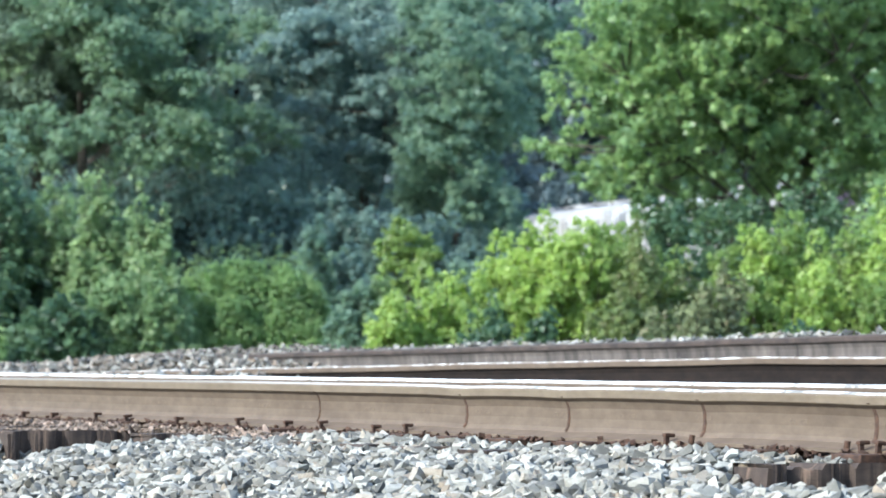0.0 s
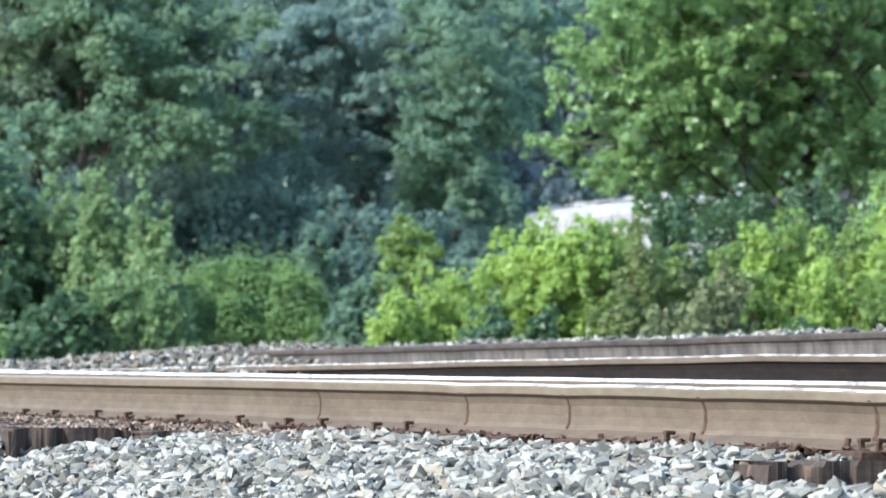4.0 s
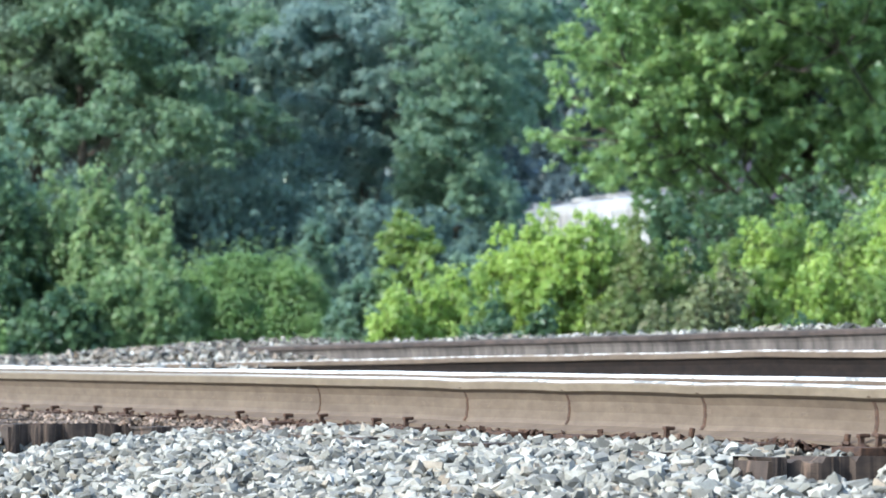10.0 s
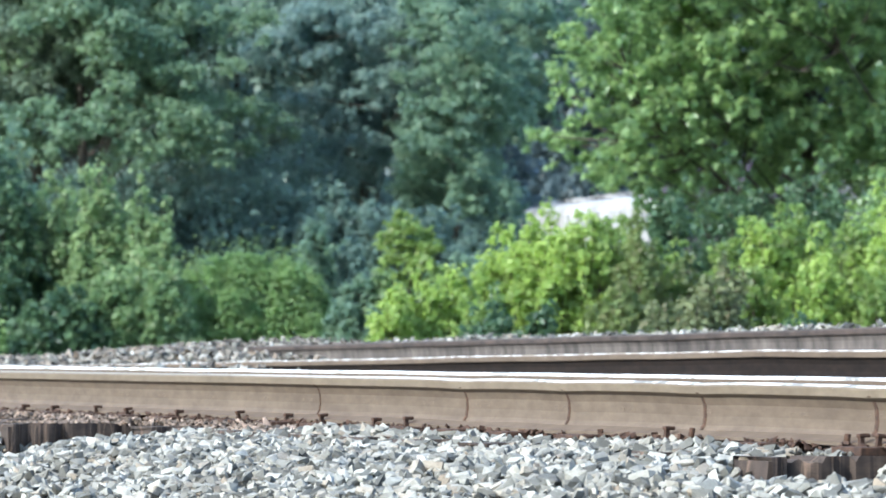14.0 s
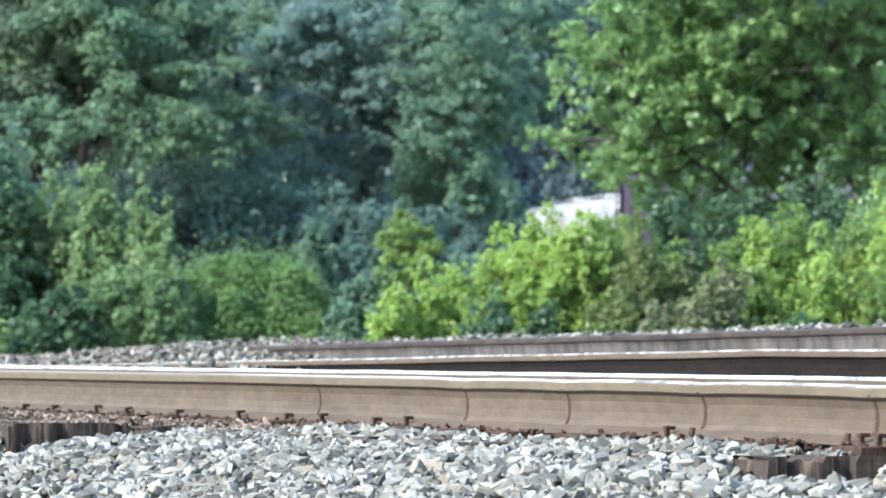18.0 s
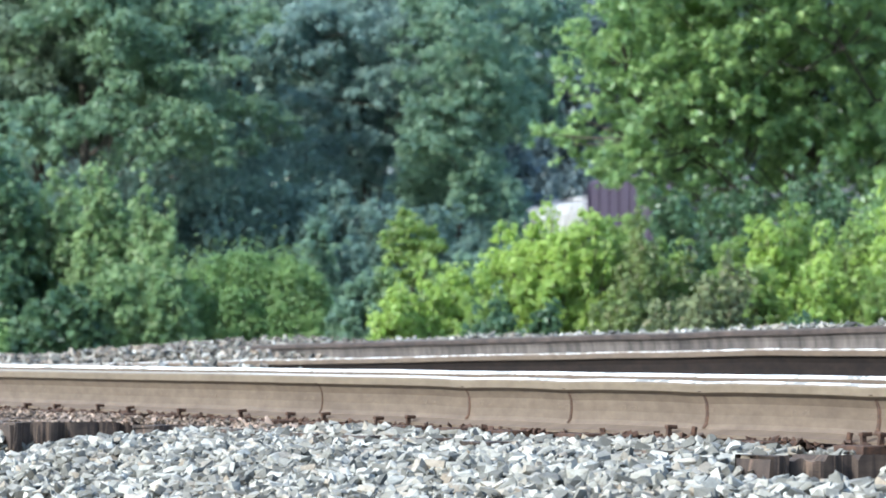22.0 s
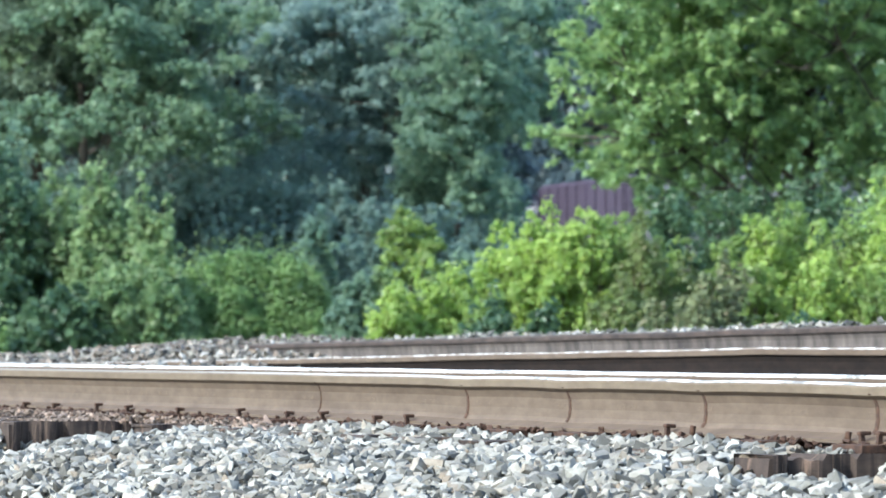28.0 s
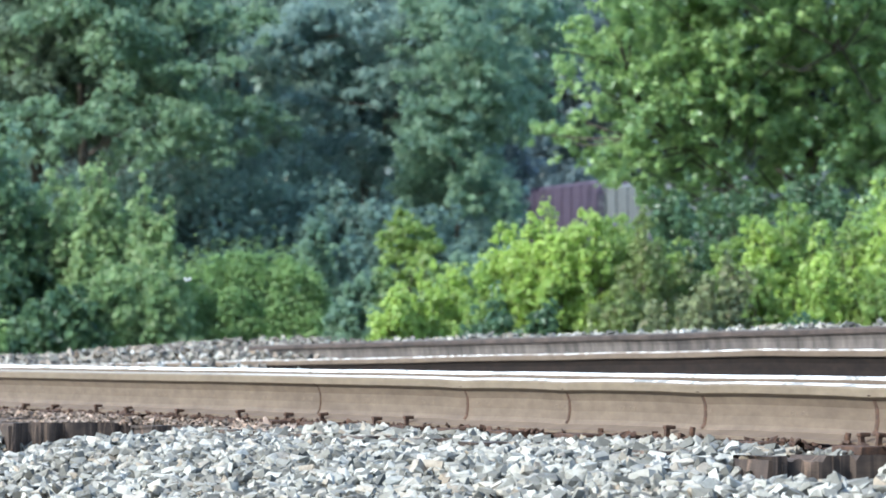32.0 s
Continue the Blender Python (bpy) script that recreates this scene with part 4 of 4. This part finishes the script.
def covered_hopper(length, tall, paint, label, rounded=True, ribs=12):
    """A freight car along its own x: body with arched roof, ribs, running board, end ladders, bogies."""
    root = new("freight_car")
    half = length / 2 - 0.45
    wide, eave = 1.5, tall - (0.55 if rounded else 0.10)
    prof = [(-wide * 0.75, 1.05), (-wide, 1.5), (-wide, eave)]
    if rounded:
        prof += [(-wide * math.cos(a), eave + 0.55 * math.sin(a)) for a in (0.35, 0.7, 1.05, 1.35)]
    else:
        prof += [(-wide * 0.93, tall)]
    prof += [(-y, z) for y, z in reversed(prof)]
    verts, faces, k = [], [], len(prof)
    for x, shrink in ((-half, 0.94), (-half + 0.35, 1.0), (half - 0.35, 1.0), (half, 0.94)):
        for y, z in prof:
            verts.append((x, y * shrink, 1.05 + (z - 1.05) * (shrink if z > 1.6 else 1)))
    bm = bmesh.new()
    bv = [bm.verts.new(v) for v in verts]
    for i in range(3):
        for j in range(k):
            bm.faces.new((bv[i * k + j], bv[(i + 1) * k + j], bv[(i + 1) * k + (j + 1) % k], bv[i * k + (j + 1) % k]))
    bm.faces.new([bv[j] for j in range(k)])
    bm.faces.new([bv[3 * k + j] for j in reversed(range(k))])
    bmesh.ops.recalc_face_normals(bm, faces=bm.faces)
    part("car_body", bm, paint, root)
    step = (2 * half - 0.8) / (ribs - 1)
    for i in range(ribs):
        for side in (-1, 1):
            part("side_rib", box_bm(0.09, 0.07, eave - 1.5, (-half + 0.4 + i * step, side * (wide + 0.03), (eave + 1.5) / 2), 0.015), paint, root)
    part("running_board", box_bm(2 * half, 0.6, 0.05, (0, 0, tall + 0.09), 0.01), paint if rounded else IRON, root)
    if rounded:
        for i in range(4):
            part("roof_hatch", cyl_bm(0.38, 0.12, (-half * 0.7 + i * half * 0.466, 0.55, tall + 0.0), None, 18), paint, root)
    part("underframe", box_bm(length - 0.5, 0.5, 0.35, (0, 0, 0.95), 0.03), IRON, root)
    for side in (-1, 1):
        for sx in (-1, 1):
            ladder = part("ladder", box_bm(0.04, 0.04, tall - 1.6, (sx * (half - 0.25) - 0.22, side * (wide + 0.10), (tall + 1.0) / 2)), paint, root)
            part("ladder_rail", box_bm(0.04, 0.04, tall - 1.6, (sx * (half - 0.25) + 0.22, side * (wide + 0.10), (tall + 1.0) / 2)), paint, ladder)
            for r in range(7):
                part("rung", box_bm(0.44, 0.03, 0.03, (sx * (half - 0.25), side * (wide + 0.10), 1.5 + r * 0.42)), paint, ladder)
    for sx in (-1, 1):
        part("coupler", box_bm(0.6, 0.2, 0.25, (sx * (length / 2 - 0.22), 0, 0.95), 0.04), IRON, root)
        bogie(root, sx * (half - 1.7))
    return tagged(root, label, "freight car", "cars of the passing train")


CARS = []
# front of the train first; offsets of car centres along the way from the white-maroon coupling
for length, tall, paint, label, rounded, ribs, offset in (
        (17.0, 4.36, WHITE, "white covered hopper car passing behind the trees", True, 14, 8.5 + 17.0),
        (17.0, 4.36, WHITE, "white covered hopper car passing behind the trees", True, 14, 8.5),
        (11.6, 4.85, MAROON, "dark maroon boxy freight car passing behind the trees", False, 10, -5.8),
        (15.0, 4.6, GREY_PAINT, "pale grey freight car at the train's rear", False, 12, -11.6 - 7.5)):
    CARS.append((covered_hopper(length, tall, paint, label, rounded, ribs), offset))
TRAIN_SPEED = 0.96


def far_track():
    side = Vector((TRAIN_WAY.y, -TRAIN_WAY.x, 0))
    for off in (-0.75, 0.75):
        a, b = TRAIN_AT + side * off - TRAIN_WAY * 75, TRAIN_AT + side * off + TRAIN_WAY * 130
        mid = (a + b) / 2
        bm = box_bm((b - a).length, 0.07, 0.16, (0, 0, 0), 0.012)
        ob = part("rail", bm, RUST_DARK)
        ob.matrix_world = pose(mid.x, mid.y, TRAIN_AT.z - 0.08, 0, 0, TRAIN_TURN)
        tagged(ob, "rusted rail of the far track under the train", "rail", "rails of the far track")
    bm = bmesh.new()
    mid = TRAIN_AT + TRAIN_WAY * 27
    prof = [(-4.2, -1.9), (-1.7, -0.16), (1.7, -0.16), (4.2, -1.9)]
    rows = []
    for k in range(42):
        x = -105 + 5 * k
        rows.append([bm.verts.new((x, y, z + 0.02 * noise.noise(Vector((x, y, 1))))) for y, z in prof])
    for a, b in zip(rows, rows[1:]):
        for j in range(3):
            bm.faces.new((a[j], b[j], b[j + 1], a[j + 1]))
    ob = part("embankment", bm, BED)
    ob.matrix_world = pose(mid.x, mid.y, TRAIN_AT.z, 0, 0, TRAIN_TURN)
    tagged(ob, "gravel embankment of the far track", "embankment", kind="structure")


far_track()


# ------------------------------------------------------------------ ballast stones
def stone_shapes(rng, count=24, extra=3, few=False):
    shapes = []
    for k in range(count):
        bm = bmesh.new()
        r = np.array((1.15, rng.uniform(0.55, 0.9), rng.uniform(0.35, 0.7)))
        for i in (0, 3, 5, 6) if few else range(8):
            d = np.array([(i & 1) * 2 - 1, (i >> 1 & 1) * 2 - 1, (i >> 2 & 1) * 2 - 1]) * rng.uniform(0.35, 1.05, 3)
            bm.verts.new(d * r * 0.5)
        for i in range(extra):
            d = rng.normal(size=3)
            bm.verts.new(d / np.linalg.norm(d) * r * 0.56)
        bmesh.ops.convex_hull(bm, input=bm.verts[:])
        bmesh.ops.delete(bm, geom=[v for v in bm.verts if not v.link_faces], context="VERTS")
        bmesh.ops.triangulate(bm, faces=bm.faces[:])
        bm.verts.index_update()
        v = np.array([tuple(x.co) for x in bm.verts])
        f = np.array([[x.index for x in fc.verts] for fc in bm.faces])
        bm.free()
        shapes.append((v, f))
    return shapes


def turns(rng, n):
    """Turn matrices of stones that lie mostly flat, any way round."""
    yaw = rng.uniform(0, 2 * math.pi, n)
    a, b = rng.normal(size=n) * 0.45, rng.normal(size=n) * 0.45
    o, i = np.zeros(n), np.ones(n)
    rz = np.stack([np.stack([np.cos(yaw), -np.sin(yaw), o], 1), np.stack([np.sin(yaw), np.cos(yaw), o], 1), np.stack([o, o, i], 1)], 1)
    rx = np.stack([np.stack([i, o, o], 1), np.stack([o, np.cos(a), -np.sin(a)], 1), np.stack([o, np.sin(a), np.cos(a)], 1)], 1)
    ry = np.stack([np.stack([np.cos(b), o, np.sin(b)], 1), np.stack([o, i, o], 1), np.stack([-np.sin(b), o, np.cos(b)], 1)], 1)
    return rx @ ry @ rz


def build_stones():
    rng = np.random.default_rng(9)
    shapes, plain = stone_shapes(rng), stone_shapes(rng, 16, 3, True)
    spots = []

    def strew(c0, c1, s0, s1, per, small=0.034, large=0.075, lift=0.0):
        n = int((c1 - c0) * (s1 - s0) * per)
        c, s = rng.uniform(c0, c1, n), rng.uniform(s0, s1, n)
        size = small + (large - small) * rng.random(n) ** 1.8
        for ci, si, di in zip(c, s, size):
            if si > 26 and ci < 6:
                continue
            on_tie = any(abs(si - t) < 0.135 for t in TIES) and 5.86 < ci < 8.48
            z = bed(ci, si)
            if on_tie and z < -0.07 or abs(si - 11.15) < 0.15 and 5.80 < ci < 6.22 and rng.random() < 0.95:
                continue
            spots.append((ci, si, z + lift + rng.uniform(-0.022, 0.020), di))

    strew(3.9, 4.7, 8.5, 15.8, 180, 0.04, 0.08)
    strew(4.7, 5.5, 8.5, 18.4, 1500, 0.024, 0.062)
    strew(5.5, C1 - 0.10, 9.3, 22.0, 1500, 0.024, 0.062)
    strew(3.9, 5.5, 18.4, 24.0, 350, 0.04, 0.08)
    strew(2.3, 3.9, 0.0, 20.0, 60, 0.05, 0.09)
    strew(3.9, C1 - 0.10, 0.0, 8.5, 60, 0.05, 0.09)
    strew(C1 + 0.09, C2 - 0.09, 0.0, 9.0, 60, 0.045, 0.085)
    strew(C1 + 0.09, C2 - 0.09, 9.0, 26.0, 110)
    strew(C2 + 0.09, C3 - 0.09, 13.0, 40.0, 120)
    strew(C3 + 0.09, C4 - 0.09, 18.0, 44.0, 190)
    strew(C4 + 0.09, C4 + 1.6, 18.0, 48.0, 170)
    strew(C4 + 0.15, C4 + 1.2, 20.0, 37.0, 140, 0.03, 0.06, 0.03)
    strew(C4 + 0.85, C4 + 1.6, 16.0, 34.0, 220, 0.025, 0.055, 0.0)
    strew(C4 + 0.9, C4 + 1.5, 24.0, 34.0, 170, 0.04, 0.07, 0.025)
    strew(C3 - 0.7, C3 - 0.09, 25.0, 40.0, 110, 0.05, 0.085, 0.03)
    strew(C4 - 0.8, C4 - 0.09, 29.5, 37.0, 140, 0.05, 0.085, 0.03)
    spots_arr = np.array(spots)
    # the stones on the shoulder's crest beside the first rail are picked out singly
    near = np.where((spots_arr[:, 0] > 5.25) & (spots_arr[:, 0] < 5.8) & (spots_arr[:, 1] > 10.6) & (spots_arr[:, 1] < 14.6) & (spots_arr[:, 3] > 0.045))[0][:300]
    picked = np.zeros(len(spots_arr), dtype=bool)
    picked[near] = True

    def heap_of(rest, name, mat, label, shapes=plain):
        kind = rng.integers(0, len(shapes), len(rest))
        rot = turns(rng, len(rest))
        verts, faces, base = [], [], 0
        for k, (v, f) in enumerate(shapes):
            idx = np.where(kind == k)[0]
            pos = np.outer(rest[idx, 0], ACROSS) + np.outer(rest[idx, 1], ALONG)
            pos[:, 2] = rest[idx, 2]
            pts = np.einsum("nij,vj->nvi", rot[idx], v) * rest[idx, 3][:, None, None] * 1.12 + pos[:, None, :]
            verts.append(pts.reshape(-1, 3))
            faces.append((f[None] + (base + np.arange(len(idx)) * len(v))[:, None, None]).reshape(-1, 3))
            base += len(idx) * len(v)
        return tagged(part(name, mesh_of(name, np.concatenate(verts), np.concatenate(faces)), mat), label, "ballast", kind="stuff")

    rest = spots_arr[~picked]
    front = rest[:, 0] < C1
    stained = (rest[:, 0] > C1 - 0.42) & front & (rest[:, 1] > 15.2)
    crest = rest[:, 0] > C4 + 0.8
    crest |= (rest[:, 0] > C3 - 0.7) & (rest[:, 1] > 24) & (rng.random(len(rest)) < 0.42)
    front &= ~stained
    heap_of(rest[stained], "rusty_ballast", STONE_RUST, "pinkish rust-stained ballast along the rail's foot")
    heap_of(rest[crest], "shoulder_ballast", STONE, "pale grey ballast strewn over the rear track")
    n = 900
    grit = np.stack([rng.uniform(C1 - 0.75, C1 - 0.08, n), LONG_TIE + rng.uniform(-0.10, 0.3, n), np.full(n, -0.024), rng.uniform(0.006, 0.02, n)], 1)
    m = 1300
    dust = np.stack([rng.uniform(C1 - 0.42, C1 - 0.12, m), rng.uniform(15.9, 20.8, m), rng.uniform(-0.032, -0.004, m), rng.uniform(0.008, 0.026, m)], 1)
    heap_of(dust, "rusty_grit", STONE_RUST, "rust-stained grit heaped along the rail's foot")
    heap_of(grit, "tie_grit", STONE_RUST, "rust-stained grit strewn over the bare tie")
    # rust scale, set densely to draw the dark shadow line below the foot too
    n = 1100
    scale = np.stack([C1 - 0.079 - 0.018 * rng.random(n) ** 2, rng.uniform(8.5, 26, n), rng.uniform(-0.022, 0.006, n), rng.uniform(0.012, 0.036, n)], 1)
    heap_of(scale, "rust_flakes", RUST_DEEP, "dark flakes of rust scale along the rail's foot, also drawing its shadow line")
    fine = front & (rest[:, 3] < 0.034)
    gravel = heap_of(rest[front & ~fine], "ballast", STONE, "pale grey crushed stone ballast beside the front rail", shapes)
    heap_of(rest[fine], "fine_ballast", STONE, "small pale grey stone chips between the ballast")
    heap_of(rest[~front & ~stained & ~crest], "old_ballast", STONE_BROWN, "brownish dusty ballast between and behind the rails, dimmed in colour")
    meshes = []
    for v, f in shapes:
        me = mesh_of("stone", v * 1.25, f)
        me.materials.append(STONE)
        meshes.append(me)
    for i in near:
        c, s, z, d = spots_arr[i]
        p = on(c, s, z)
        ob = new("stone", meshes[i % len(meshes)])
        ob.parent = gravel
        ob.matrix_basis = Matrix.LocRotScale(p, Euler((rng.normal() * 0.45, rng.normal() * 0.45, rng.uniform(0, 6.28))), (d, d, d))


build_stones()


# ------------------------------------------------------------------ a butterfly that flits by over the rails
def butterfly():
    root = new("butterfly")
    white, n, l, b = material("chalk white wing")
    l.new(ramp(n, l, noise_tex(n, l, 90, 3), [(0.3, (0.72, 0.72, 0.68)), (0.7, (0.9, 0.9, 0.86))]), b.inputs["Base Color"])
    b.inputs["Roughness"].default_value = 0.8
    part("body", tube([[((0, -0.009, 0), 0.0006), ((0, -0.004, 0), 0.0015), ((0, 0.005, 0.0003), 0.0017), ((0, 0.009, 0), 0.0008)]], 6), TWIG, root, "slim dark body")
    for side in (-1, 1):
        for name, outline in (("fore_wing", [(0.001, 0.006), (0.012, 0.016), (0.021, 0.014), (0.019, 0.005), (0.010, 0.000), (0.001, 0.001)]),
                              ("hind_wing", [(0.001, 0.001), (0.010, 0.000), (0.016, -0.005), (0.013, -0.012), (0.005, -0.010), (0.001, -0.003)])):
            bm = bmesh.new()
            low = [bm.verts.new((side * x, y, x * 0.55)) for x, y in outline]
            high = [bm.verts.new((side * x, y, x * 0.55 + 0.0003)) for x, y in outline]
            bm.faces.new(low)
            bm.faces.new(list(reversed(high)))
            for k in range(len(low)):
                bm.faces.new((low[k], low[(k + 1) % len(low)], high[(k + 1) % len(low)], high[k]))
            bmesh.ops.recalc_face_normals(bm, faces=bm.faces)
            part(name, bm, white, root)
    return tagged(root, "small white butterfly flitting low over the tracks", "butterfly")


BUTTERFLY = butterfly()


# ------------------------------------------------------------------ what moves
GUSTS = [(0, -0.55), (1.5, -0.35), (4, -0.1), (8, 0.0), (12, 0.0), (16, 0.25), (19, 0.3), (21, 1.1), (22, 0.7), (23.5, 1.2), (24.8, 0.8), (25.8, 0.1),
         (27.8, 0.1), (29, 1.5), (30, 0.9), (31, 1.5), (32, 1.35)]


def gust(t):
    """How hard the wind leans on the trees, in degrees for a loose limb."""
    for (a, x), (b, y) in zip(GUSTS, GUSTS[1:]):
        if t <= b:
            return x + (y - x) * smooth(a, b, t)
    return GUSTS[-1][1]


def sway(ob, at, amp, period, phase, give=0.0):
    """Stirring in the wind about the thing's foot; give is how far it leans with the gusts."""
    rows = []
    for k in range(41):
        t = min(32.0, k * 0.8)
        stir = amp * (0.7 if t < 19 else 1.3)
        a = stir * (math.sin(2 * math.pi * t / period + phase) + 0.5 * math.sin(2 * math.pi * t / (period * 0.37) + phase * 2.1)) + give * gust(t)
        b = stir * 0.6 * math.sin(2 * math.pi * t / (period * 0.71) + phase * 1.7)
        rows.append((t, pose(at[0], at[1], at[2], b, a, 0)))
    walk(ob, rows)


def motions():
    for car, offset in CARS:
        rows = []
        for t in (0.0, 32.0):
            p = TRAIN_AT + TRAIN_WAY * (offset + TRAIN_SPEED * (t - 20.5))
            rows.append((t, pose(p.x, p.y, p.z, 0, 0, TRAIN_TURN)))
        walk(car, rows)
    for w in WHEELS:
        at, rows = w.location.copy(), []
        for k in range(54):
            t = min(32.0, k * 0.62)
            rows.append((t, pose(at.x, at.y, at.z) @ Matrix.Rotation(TRAIN_SPEED * t / 0.46, 4, "Y")))
        walk(w, rows)
    # the butterfly rests in the weeds, then crosses over the rails
    flight = [(0.0, 9.0, 15.5, 0.1), (29.5, 9.0, 15.5, 0.1), (30.6, 4.2, 15.3, 0.40), (31.2, 1.35, 15.1, 0.50), (31.5, 0.30, 15.0, 0.53),
              (31.7, -0.17, 15.0, 0.552), (31.8, -0.385, 15.0, 0.512), (31.9, -0.66, 15.0, 0.538), (32.0, -0.905, 15.0, 0.532)]
    walk(BUTTERFLY, [(t, pose(x, y, z, 20 * math.sin(40 * t), 25 * math.sin(23 * t), 80)) for t, x, y, z in flight])
    rng = random.Random(3)
    for ob in [o for o in MAPLE.children if o.name.startswith("crown_spray")]:
        sway(ob, (0, 0, 0), rng.uniform(0.06, 0.16), rng.uniform(4.5, 8), rng.uniform(0, 6), rng.uniform(0.7, 1.2))
    for ob in HEDGE:
        sway(ob, ob.location.copy(), rng.uniform(0.25, 0.5), rng.uniform(3, 6), rng.uniform(0, 6), 0.4)
    for ob in SHRUBS:
        sway(ob, ob.location.copy(), rng.uniform(0.12, 0.28), rng.uniform(4, 7), rng.uniform(0, 6), 0.3)


motions()
